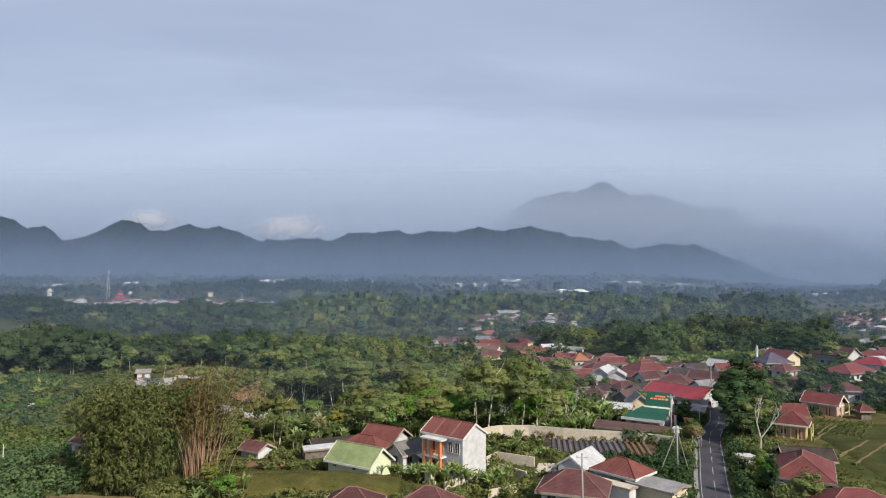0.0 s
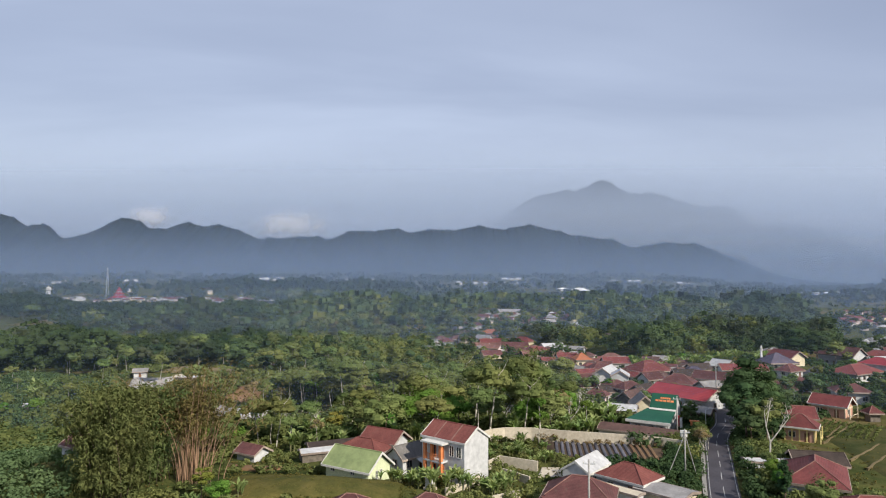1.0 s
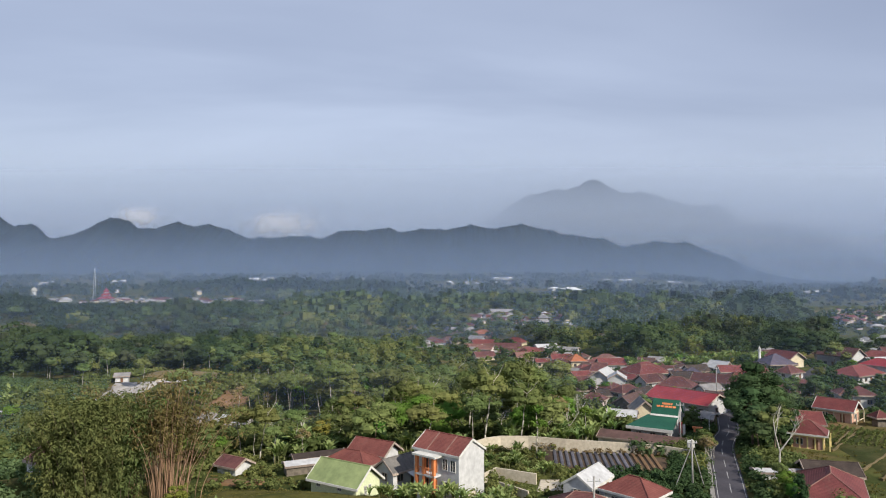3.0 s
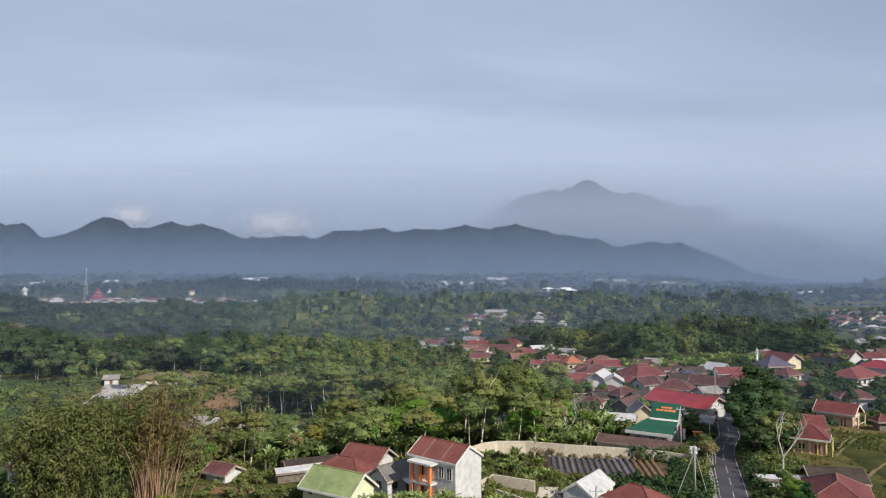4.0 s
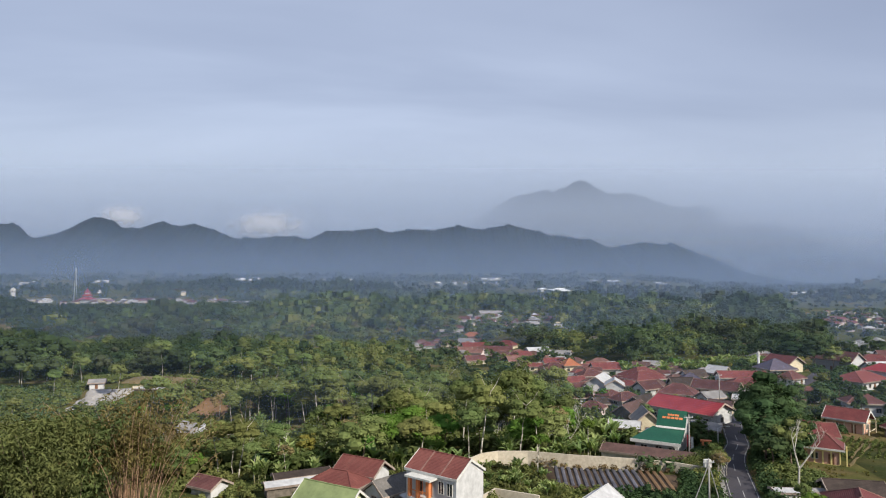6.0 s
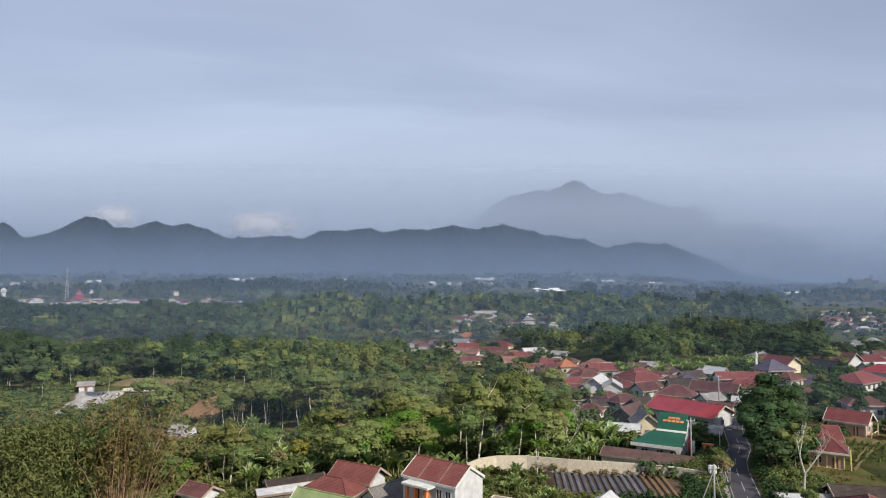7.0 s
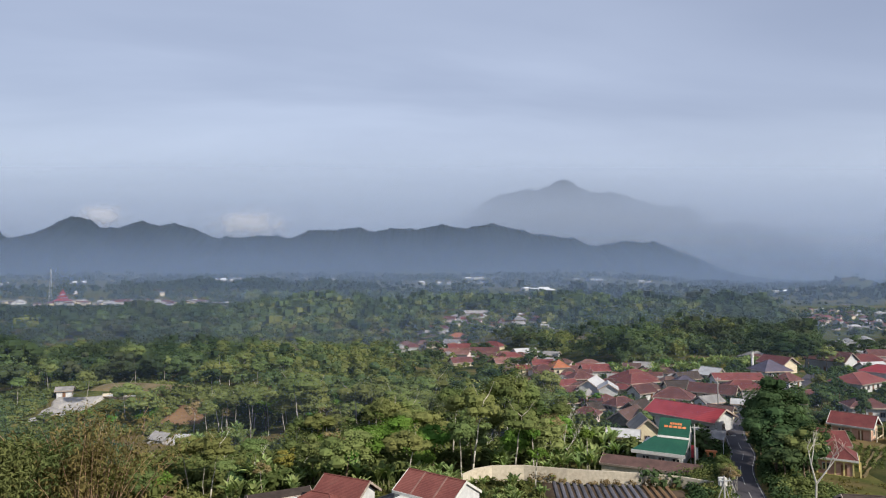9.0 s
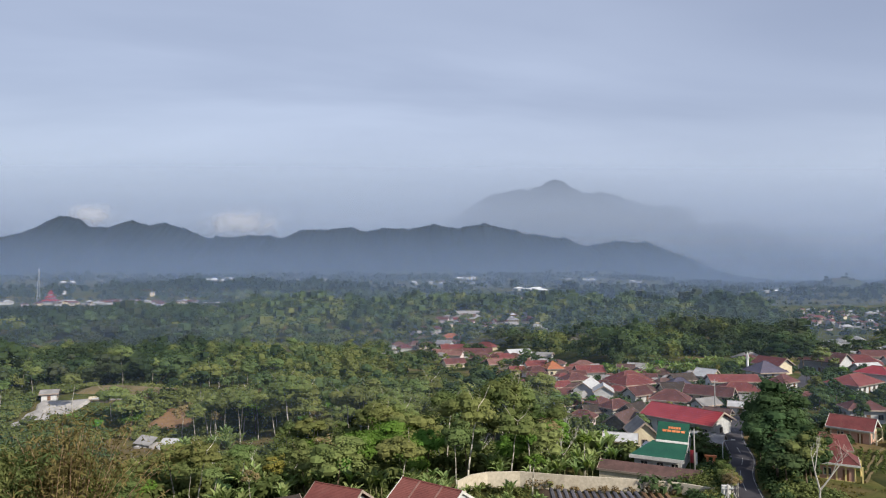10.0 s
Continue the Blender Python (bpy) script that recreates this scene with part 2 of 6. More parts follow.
LEAF_BANANA = leafy("banana_leaves", (0.15, 0.20, 0.075), (0.23, 0.28, 0.115), clear=0.35)
LEAF_BAMBOO = leafy("bamboo_leaves", (0.132, 0.116, 0.044), (0.192, 0.154, 0.064), scale=0.3)
WOODS = leafy("far_wood_leaves", (0.070, 0.108, 0.048), (0.112, 0.150, 0.066), rnd=0.0, island=0.16, hue=0.0, scale=0.06, clear=0.36)
# WOODS leaves made darker, to bring down the tone of the western slope
WESTWOOD = leafy("darker_wood_leaves", (0.028, 0.050, 0.026), (0.060, 0.086, 0.038), rnd=0.0, island=0.18, hue=0.0, scale=0.035, clear=0.3, c3=(0.062, 0.072, 0.042))
OLIVEWOOD = leafy("olive_wood_leaves", (0.128, 0.152, 0.052), (0.188, 0.202, 0.072), rnd=0.0, island=0.16, hue=0.0, scale=0.06, clear=0.38)
PINES = leafy("dark_plantation_needles", (0.016, 0.030, 0.022), (0.040, 0.058, 0.034), rnd=0.0, island=0.2, hue=0.0, scale=0.006)
# leaf green shifted to blue: distance haze is put into this colour
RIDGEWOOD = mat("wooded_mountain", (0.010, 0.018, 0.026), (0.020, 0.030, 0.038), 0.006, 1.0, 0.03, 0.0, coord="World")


def ground_material():
    m = bpy.data.materials.new("grass_and_soil")
    m.use_nodes = True
    n = Nodes(m.node_tree)
    pos = n.add("ShaderNodeNewGeometry").outputs["Position"]
    big = n.noise(pos, 0.018, 5.0, 0.6)
    mid = n.noise(pos, 0.12, 5.0, 0.65, 0.4)
    fine = n.noise(pos, 1.6, 4.0, 0.7)
    col = n.mix(n.ramp(mid, 0.35, 0.65), rgb(0.034, 0.046, 0.017), rgb(0.080, 0.085, 0.030))
    col = n.mix(n.ramp(big, 0.50, 0.68), col, rgb(0.15, 0.105, 0.058))
    col = n.mix(0.6, col, n.mix(1.0, col, n.mix(fine, rgb(0.4, 0.4, 0.4), rgb(1.7, 1.7, 1.6)), "MULTIPLY"))
    b = n.add("ShaderNodeBump", Strength=0.6, Distance=0.3, Height=fine)
    d = n.add("ShaderNodeBsdfDiffuse", Color=col, Normal=b.outputs[0])
    n.tree.links.new(d.outputs[0], n.add("ShaderNodeOutputMaterial").inputs[0])
    return m


GROUND = ground_material()
DRY = mat("dry_brown_grass", (0.10, 0.080, 0.038), (0.165, 0.125, 0.065), 0.2, 0.95, 2.0, 0.6, stain=0.2)
FIELD = mat("short_field_grass", (0.034, 0.045, 0.016), (0.070, 0.066, 0.027), 0.18, 0.95, 2.0, 0.6, stain=0.15, spec=0.03)
BARK_WHITE = mat("whitish_bark", (0.40, 0.37, 0.32), (0.52, 0.49, 0.43), 1.2, 0.9, 6, 0.3)
GRASS = mat("rough_olive_grass", (0.052, 0.056, 0.017), (0.108, 0.092, 0.030), 0.25, 0.95, 3.0, 0.6, stain=0.15, spec=0.03)
STALK = mat("green_banana_stalk", (0.10, 0.11, 0.05), (0.17, 0.16, 0.08), 1.0, 0.7, 5, 0.2)
LEAF_GRASS = leafy("olive_grass_blades", (0.095, 0.090, 0.030), (0.165, 0.130, 0.052), rnd=0.0, scale=0.3, clear=0.4)

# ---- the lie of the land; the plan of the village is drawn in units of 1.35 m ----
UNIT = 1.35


def step(a, b, v):
    t = np.clip((np.asarray(v, float) - a) / (b - a), 0, 1)
    return t * t * (3 - 2 * t)


def bump_at(x, y, cx, cy, rx, ry):
    return np.exp(-((x - cx) / rx) ** 2 - ((y - cy) / ry) ** 2)


def ground(x, y):
    """Height of the ground: the village stands on a broad spur, the wooded valley lies to its west."""
    x, y = np.asarray(x, float), np.asarray(y, float)
    z = 5.5 - 0.7 * step(100, 128, y) - 4.0 * step(150, 215, y) + 3.5 * step(250, 430, y) + 1.5 * step(500, 1200, y)
    z = z - 7.5 * bump_at(x, y, -48, 160, 42, 48) - 8.0 * bump_at(x, y, -110, 300, 120, 80)
    z = z - 5.0 * bump_at(x, y, -80, 115, 28, 30) - 4.0 * bump_at(x, y, 10, 165, 26, 42)
    z = z + 5.8 * bump_at(x, y, -70, 193, 32, 14) + 3.0 * bump_at(x, y, -47, 80, 12, 10) + 3.0 * step(60, 90, x) * bump_at(x, y, 95, 200, 60, 30)
    z = z + 27.0 * bump_at(x, y, 868, 1300, 34, 60) + 6.0 * bump_at(x, y, -280, 1080, 190, 50) + 2.0 * bump_at(x, y, -290, 685, 170, 60)
    z = z + 50.0 * np.clip((y - 850) / 1550, 0, 1) * step(3000, 2450, y) * (1 - 0.96 * step(0.28, 0.52, x / np.maximum(y, 1.0))) * (1 + 0.07 * np.sin(x * 0.011 + 2.0 * np.sin(y * 0.006)))
    z = z + 1.7 * bump_at(x, y, -15, 75.8, 12, 5.2) - 0.6 * bump_at(x, y, 53, 104, 8, 8)
    return z + 0.12 * np.sin(x * 0.31 + 1.3 * np.sin(y * 0.17)) * step(240, 200, y)


def gz(x, y):
    return float(ground(x, y))


# ---- mesh helpers ----


def finish(name, bm, material, parent=None, label="", smooth=False):
    me = bpy.data.meshes.new(name)
    bmesh.ops.recalc_face_normals(bm, faces=bm.faces)
    bm.to_mesh(me)
    bm.free()
    for f in me.polygons:
        f.use_smooth = smooth
    ob = new(name, me)
    me.materials.append(material)
    if parent is not None:
        ob.parent = parent
    if label:
        ob["label"] = label
    return ob


def part(name, bm, material, parent, label="", smooth=False):
    return finish(name, bm, material, parent, label, smooth)


def quads(name, verts, material, parent=None, smooth=False):
    """A mesh of separate four-cornered leaves: verts is (n, 4, 3)."""
    v = np.asarray(verts, np.float32).reshape(-1, 3)
    n = len(v) // 4
    me = bpy.data.meshes.new(name)
    me.vertices.add(len(v))
    me.vertices.foreach_set("co", v.ravel())
    me.loops.add(len(v))
    me.loops.foreach_set("vertex_index", np.arange(len(v), dtype=np.int32))
    me.polygons.add(n)
    me.polygons.foreach_set("loop_start", np.arange(0, len(v), 4, dtype=np.int32))
    me.update(calc_edges=True)
    me.materials.append(material)
    ob = new(name, me)
    if parent is not None:
        ob.parent = parent
    return ob


def empty(name, x, y, z, rot=0.0):
    ob = new(name)
    ob.matrix_world = pose(x, y, z, 0, 0, rot)
    return ob


def box(bm, x0, x1, y0, y1, z0, z1, m=None):
    vs = [bm.verts.new((x, y, z)) for z in (z0, z1) for y in (y0, y1) for x in (x0, x1)]
    for f in ((0, 2, 3, 1), (4, 5, 7, 6), (0, 1, 5, 4), (2, 6, 7, 3), (0, 4, 6, 2), (1, 3, 7, 5)):
        bm.faces.new([vs[i] for i in f])
    if m is not None:
        bmesh.ops.transform(bm, matrix=m, verts=vs)
    return vs


def slab(bm, pts, thick):
    """A flat plate under the polygon pts, thick metres deep."""
    top = [bm.verts.new(p) for p in pts]
    low = [bm.verts.new((p[0], p[1], p[2] - thick)) for p in pts]
    bm.faces.new(top)
    bm.faces.new(low[::-1])
    for i in range(len(pts)):
        j = (i + 1) % len(pts)
        bm.faces.new((top[i], low[i], low[j], top[j]))


def tube(bm, a, b, r0, r1, sides=6):
    a, b = Vector(a), Vector(b)
    q = (b - a).to_track_quat("Z", "Y")
    rings = []
    for p, r in ((a, r0), (b, r1)):
        rings.append([bm.verts.new(p + q @ Vector((r * math.cos(k * 2 * math.pi / sides), r * math.sin(k * 2 * math.pi / sides), 0))) for k in range(sides)])
    for k in range(sides):
        j = (k + 1) % sides
        bm.faces.new((rings[0][k], rings[0][j], rings[1][j], rings[1][k]))
    bm.faces.new(rings[0][::-1])
    bm.faces.new(rings[1])


def polytube(bm, pts, radii, sides=6):
    """One connected tube through pts."""
    rings = []
    for i, p in enumerate(pts):
        d = (Vector(pts[min(i + 1, len(pts) - 1)]) - Vector(pts[max(i - 1, 0)])).to_track_quat("Z", "Y")
        rings.append([bm.verts.new(Vector(p) + d @ Vector((radii[i] * math.cos(k * 2 * math.pi / sides), radii[i] * math.sin(k * 2 * math.pi / sides), 0))) for k in range(sides)])
    for r0, r1 in zip(rings, rings[1:]):
        for k in range(sides):
            j = (k + 1) % sides
            bm.faces.new((r0[k], r0[j], r1[j], r1[k]))
    bm.faces.new(rings[0][::-1])
    bm.faces.new(rings[-1])


def one_box(*a):
    bm = bmesh.new()
    box(bm, *a)
    return bm

# ---- ground, one sheet to the horizon ----


def build_ground():
    ys = np.concatenate([np.arange(-60, 240, 3.0), np.arange(240, 640, 8.0), np.geomspace(640, 4700, 100)])
    us = np.linspace(-1.25, 1.25, 240)
    halves = np.maximum(160.0, ys * 0.95 + 60)
    xs = us[None, :] * halves[:, None]
    yy = np.repeat(ys[:, None], len(us), 1)
    zz = ground(xs, yy)
    nv, nu = len(ys), len(us)
    me = bpy.data.meshes.new("ground")
    me.from_pydata(np.stack([xs, yy, zz], -1).reshape(-1, 3).tolist(), [], [(r * nu + c, r * nu + c + 1, (r + 1) * nu + c + 1, (r + 1) * nu + c) for r in range(nv - 1) for c in range(nu - 1)])
    for f in me.polygons:
        f.use_smooth = True
    me.materials.append(GROUND)
    tagged(new("ground", me), "green and brown grassy ground of a broad valley", "ground", kind="structure")


build_ground()


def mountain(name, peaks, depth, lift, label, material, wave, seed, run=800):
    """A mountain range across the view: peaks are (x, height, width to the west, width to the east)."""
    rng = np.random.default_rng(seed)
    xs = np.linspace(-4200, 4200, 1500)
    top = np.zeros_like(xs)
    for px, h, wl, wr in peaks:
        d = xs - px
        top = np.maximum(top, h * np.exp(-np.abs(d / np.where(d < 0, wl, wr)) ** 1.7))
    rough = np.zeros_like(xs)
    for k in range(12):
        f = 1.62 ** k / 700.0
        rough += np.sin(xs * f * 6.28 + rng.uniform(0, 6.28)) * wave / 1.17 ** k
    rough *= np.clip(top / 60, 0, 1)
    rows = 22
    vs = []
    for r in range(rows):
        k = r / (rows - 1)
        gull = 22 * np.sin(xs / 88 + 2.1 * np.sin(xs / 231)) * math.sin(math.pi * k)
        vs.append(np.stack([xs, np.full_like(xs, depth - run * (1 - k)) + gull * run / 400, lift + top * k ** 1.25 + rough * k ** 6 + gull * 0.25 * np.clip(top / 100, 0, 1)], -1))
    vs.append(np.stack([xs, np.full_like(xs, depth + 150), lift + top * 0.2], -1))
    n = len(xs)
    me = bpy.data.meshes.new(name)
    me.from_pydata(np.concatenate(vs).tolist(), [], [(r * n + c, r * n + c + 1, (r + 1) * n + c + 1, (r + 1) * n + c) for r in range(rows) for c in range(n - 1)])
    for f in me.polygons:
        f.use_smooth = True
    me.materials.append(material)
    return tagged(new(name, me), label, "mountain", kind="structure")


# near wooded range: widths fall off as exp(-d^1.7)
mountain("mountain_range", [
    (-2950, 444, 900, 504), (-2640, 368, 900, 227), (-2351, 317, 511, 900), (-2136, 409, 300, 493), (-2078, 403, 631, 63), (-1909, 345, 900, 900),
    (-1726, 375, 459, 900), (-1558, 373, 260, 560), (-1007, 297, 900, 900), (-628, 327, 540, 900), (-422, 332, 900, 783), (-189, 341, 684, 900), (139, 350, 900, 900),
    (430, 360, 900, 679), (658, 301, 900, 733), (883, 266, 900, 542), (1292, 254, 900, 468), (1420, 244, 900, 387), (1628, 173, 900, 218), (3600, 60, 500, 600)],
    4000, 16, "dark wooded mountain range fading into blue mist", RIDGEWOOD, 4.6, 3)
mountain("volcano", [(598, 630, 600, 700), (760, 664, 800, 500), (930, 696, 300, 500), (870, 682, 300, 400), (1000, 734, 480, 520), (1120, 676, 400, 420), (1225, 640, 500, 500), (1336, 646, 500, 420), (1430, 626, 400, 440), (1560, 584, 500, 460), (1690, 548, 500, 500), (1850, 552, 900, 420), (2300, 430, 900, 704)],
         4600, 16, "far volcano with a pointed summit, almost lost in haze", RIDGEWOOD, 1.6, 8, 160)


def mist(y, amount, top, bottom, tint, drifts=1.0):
    """A tinted sheet across the valley at the distance y, standing in for haze."""
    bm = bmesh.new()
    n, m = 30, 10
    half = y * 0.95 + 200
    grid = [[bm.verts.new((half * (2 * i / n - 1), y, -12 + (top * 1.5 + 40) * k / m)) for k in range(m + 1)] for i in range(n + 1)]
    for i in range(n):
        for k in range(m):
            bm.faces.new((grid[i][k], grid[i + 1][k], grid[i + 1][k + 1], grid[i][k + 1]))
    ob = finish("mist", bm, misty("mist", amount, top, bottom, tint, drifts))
    tagged(ob, "blue-tinted sheet standing in for mist and haze over the valley", "mist", kind="structure")


# blue of the distant air, put into the sheets' colour
HAZE_TINT = (0.215, 0.295, 0.46)
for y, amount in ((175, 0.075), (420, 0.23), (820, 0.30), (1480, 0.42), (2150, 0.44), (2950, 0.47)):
    mist(y, amount, 55 + 0.09 * y + (320 if y > 2500 else 0), 10, HAZE_TINT)
# nearly opaque sheet, toned like the low sky so the volcano fades
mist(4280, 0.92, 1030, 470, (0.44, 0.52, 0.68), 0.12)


def cloud_puff(x, y, z, wide, high):
    """A small white cloud hanging behind the range."""
    m = bpy.data.materials.new("cloud")
    m.use_nodes = True
    n = Nodes(m.node_tree)
    tc = n.add("ShaderNodeTexCoord").outputs["Object"]
    out = n.add("ShaderNodeVectorMath", i0=tc, i1=(1 / wide, 0.0, 1 / high))
    out.operation = "MULTIPLY"
    dist = n.add("ShaderNodeVectorMath", i0=out.outputs[0])
    dist.operation = "LENGTH"
    lumps = n.noise(tc, 0.012, 5.0, 0.55)
    a = n.ramp(n.math("ADD", dist.outputs["Value"], n.math("MULTIPLY", n.math("SUBTRACT", lumps, 0.5), 1.1)), 0.05, 1.0, 0.66, 0.0)
    d = n.add("ShaderNodeBsdfDiffuse", Color=rgb(0.52, 0.54, 0.60))
    s = n.add("ShaderNodeMixShader", i0=a, i1=n.add("ShaderNodeBsdfTransparent").outputs[0], i2=d.outputs[0])
    n.tree.links.new(s.outputs[0], n.add("ShaderNodeOutputMaterial").inputs[0])
    bm = bmesh.new()
    vs = [bm.verts.new((wide * 1.2 * i, -0.05 * wide * (i * i + k * k), high * 1.2 * k)) for i in (-1, -0.5, 0, 0.5, 1) for k in (-1, 0, 1)]
    for i in range(4):
        for k in range(2):
            bm.faces.new((vs[i * 3 + k], vs[i * 3 + 3 + k], vs[i * 3 + 4 + k], vs[i * 3 + k + 1]))
    ob = finish("mist_cloud", bm, m, smooth=True)
    ob.location = (x, y, z)
    tagged(ob, "small white cloud behind the mountain range", "cloud", kind="structure")


cloud_puff(-2080, 4260, 455, 210, 100)
cloud_puff(-1130, 4265, 405, 340, 120)

# ---- road ----
ROAD = [(25.0, 60.0), (27.2, 68.0), (29.4, 75.0), (32.0, 82.6), (34.2, 88.7), (36.2, 94.4), (38.7, 101.4), (41.2, 107.2), (45.1, 114.2), (48.4, 122.5), (51.5, 130.0), (57.0, 139.0), (68.0, 151.0), (82.0, 166.0), (95.0, 181.0), (107.0, 197.0), (122.0, 225.0), (136.0, 246.0)]


def smooth_line(pts, n):
    """Points along a Catmull-Rom line through pts."""
    p = [Vector((*q, 0)) for q in pts]
    p = [p[0] * 2 - p[1]] + p + [p[-1] * 2 - p[-2]]
    out = []
    for i in range(1, len(p) - 2):
        for k in range(n):
            t = k / n
            out.append(0.5 * (2 * p[i] + (p[i + 1] - p[i - 1]) * t + (2 * p[i - 1] - 5 * p[i] + 4 * p[i + 1] - p[i + 2]) * t * t + (3 * p[i] - p[i - 1] - 3 * p[i + 1] + p[i + 2]) * t ** 3))
    return out + [p[-2]]


ROAD_LINE = smooth_line(ROAD, 8)


def ribbon(name, line, left, right, lift, thick, material):
    bm = bmesh.new()
    rows = []
    for i, p in enumerate(line):
        d = (line[min(i + 1, len(line) - 1)] - line[max(i - 1, 0)]).normalized()
        side = Vector((d.y, -d.x, 0))
        z = gz(p.x, p.y) + lift
        a, b = p + side * left, p + side * right
        rows.append([bm.verts.new((q.x, q.y, zz)) for q, zz in ((a, z - thick), (a, z), (b, z), (b, z - thick))])
    for r0, r1 in zip(rows, rows[1:]):
        for k in range(3):
            bm.faces.new((r0[k], r0[k + 1], r1[k + 1], r1[k]))
    bm.faces.new(rows[0])
    bm.faces.new(rows[-1][::-1])
    return finish(name, bm, material)


road = tagged(ribbon("road", ROAD_LINE, -1.68, 1.68, 0.10, 0.5, ASPHALT), "winding two-lane asphalt village road", "road", kind="structure")
for off in (-1.50, 1.43):
    ribbon("edge_line", ROAD_LINE[:90], off, off + 0.07, 0.106, 0.02, LINE).parent = road
for k in range(4, 74, 7):
    ribbon("centre_line", ROAD_LINE[k:k + 5], -0.04, 0.04, 0.106, 0.02, LINE).parent = road
for off in (-1.5,):
    tagged(ribbon("pavement", ROAD_LINE[:52], off - 0.75, off - 0.25, 0.14, 0.5, VERGE), "grey concrete verge along the road", "pavement", kind="structure")


def near_road(x, y, gap):
    return any((x - p.x) ** 2 + (y - p.y) ** 2 < gap * gap for p in ROAD_LINE)


# ---- houses ----
FOOTPRINTS = []


def window(parent, x, y, z, w, h, face, glass=GLASS, trim=FASCIA, name="window"):
    """A window on the wall that faces -y (face 0), +x (1), +y (2) or -x (3), in the house's own axes."""
    m = Matrix.Translation((x, y, z)) @ Matrix.Rotation(face * math.pi / 2, 4, "Z")
    bm = bmesh.new()
    b = 0.06
    for q in ((-w / 2 - b, w / 2 + b, -h / 2 - b, -h / 2), (-w / 2 - b, w / 2 + b, h / 2, h / 2 + b), (-w / 2 - b, -w / 2, -h / 2, h / 2), (w / 2, w / 2 + b, -h / 2, h / 2), (-0.03, 0.03, -h / 2, h / 2)):
        box(bm, q[0], q[1], -0.07, 0.05, q[2], q[3], m)
    win = part(name, bm, trim, parent)
    bm = bmesh.new()
    box(bm, -w / 2, w / 2, -0.02, 0.03, -h / 2, h / 2, m)
    part("pane", bm, glass, win)


def house(x, y, rot, L, W, eave, rise, roof="gable", roof_mat=ROOF_RED, wall_mat=WHITE, over=0.55, label="", z=None, windows=True, ridge=True, group="", trim=EAVES, storeys=1, name="house"):
    """A house whose ridge runs along its own x axis; eave and rise are heights above its ground."""
    z = gz(x, y) if z is None else z
    FOOTPRINTS.append((x, y, max(L, W) / 2 + 1.2))
    h = empty(name, x, y, z, rot)
    a, b = L / 2 - over, W / 2 - over
    ends = {"gable": rise * (1 - over / (W / 2)), "hip": 0.0, "shed": 0.0}[roof]
    bm = bmesh.new()
    for sx in (-1, 1):
        ring = [(sx * a, -b, -0.6), (sx * a, b, -0.6), (sx * a, b, eave), (sx * a, 0, eave + ends), (sx * a, -b, eave)]
        inner = [(sx * (a - 0.15), p[1], p[2]) for p in ring]
        v0, v1 = [bm.verts.new(p) for p in ring], [bm.verts.new(p) for p in inner]
        bm.faces.new(v0)
        bm.faces.new(v1[::-1])
        for i in range(5):
            bm.faces.new((v0[i], v1[i], v1[(i + 1) % 5], v0[(i + 1) % 5]))
    for sy in (-1, 1):
        box(bm, -a + 0.15, a - 0.15, min(sy * b, sy * (b - 0.15)), max(sy * b, sy * (b - 0.15)), -0.6, eave)
    part("wall", bm, wall_mat, h)
    t = 0.12
    bm = bmesh.new()
    lx, ly = L / 2, W / 2
    drop = 0.0
    top = eave + rise
    if roof == "gable":
        for sy in (-1, 1):
            slab(bm, [(-lx, sy * ly, eave - drop), (lx, sy * ly, eave - drop), (lx, sy * 0.0, top), (-lx, sy * 0.0, top)], t)
    elif roof == "hip":
        r = max(lx - ly, 0.05) if lx > ly else 0.05
        slab(bm, [(-lx, -ly, eave), (lx, -ly, eave), (r, 0, top), (-r, 0, top)], t)
        slab(bm, [(lx, ly, eave), (-lx, ly, eave), (-r, 0, top), (r, 0, top)], t)
        slab(bm, [(lx, -ly, eave), (lx, ly, eave), (r, 0, top)], t)
        slab(bm, [(-lx, ly, eave), (-lx, -ly, eave), (-r, 0, top)], t)
    part("roof", bm, roof_mat, h, smooth=False)
    boards = [(-lx, lx, -ly - 0.04, -ly + 0.02), (-lx, lx, ly - 0.02, ly + 0.04)]
    if roof == "hip":
        boards += [(-lx - 0.04, -lx + 0.02, -ly + 0.02, ly - 0.02), (lx - 0.02, lx + 0.04, -ly + 0.02, ly - 0.02)]
    for q in boards:
        part("fascia", one_box(*q, eave - 0.22, eave + 0.03), trim, h)
    if roof == "gable":
        for sx in (-1, 1):
            bm = bmesh.new()
            for sy in (-1, 1):
                x0, x1 = sorted((sx * lx, sx * (lx + 0.06)))
                vs = [bm.verts.new((xx, sy * yy, zz)) for xx in (x0, x1) for yy, zz in ((ly + 0.03, eave + 0.05), (0, top + 0.06), (0, top - 0.22), (ly + 0.03, eave - 0.22))]
                for f in ((0, 1, 2, 3), (4, 7, 6, 5), (0, 4, 5, 1), (1, 5, 6, 2), (2, 6, 7, 3), (3, 7, 4, 0)):
                    bm.faces.new([vs[i] for i in f])
            part("bargeboard", bm, trim, h)
    if ridge:
        bm = bmesh.new()
        if roof == "gable":
            tube(bm, (-lx, 0, top + 0.01), (lx, 0, top + 0.01), 0.075, 0.075)
        else:
            r = max(lx - ly, 0.05)
            tube(bm, (-r, 0, top + 0.01), (r, 0, top + 0.01), 0.075, 0.075)
            for sx in (-1, 1):
                for sy in (-1, 1):
                    tube(bm, (sx * r, 0, top + 0.01), (sx * lx, sy * ly, eave + 0.02), 0.06, 0.06)
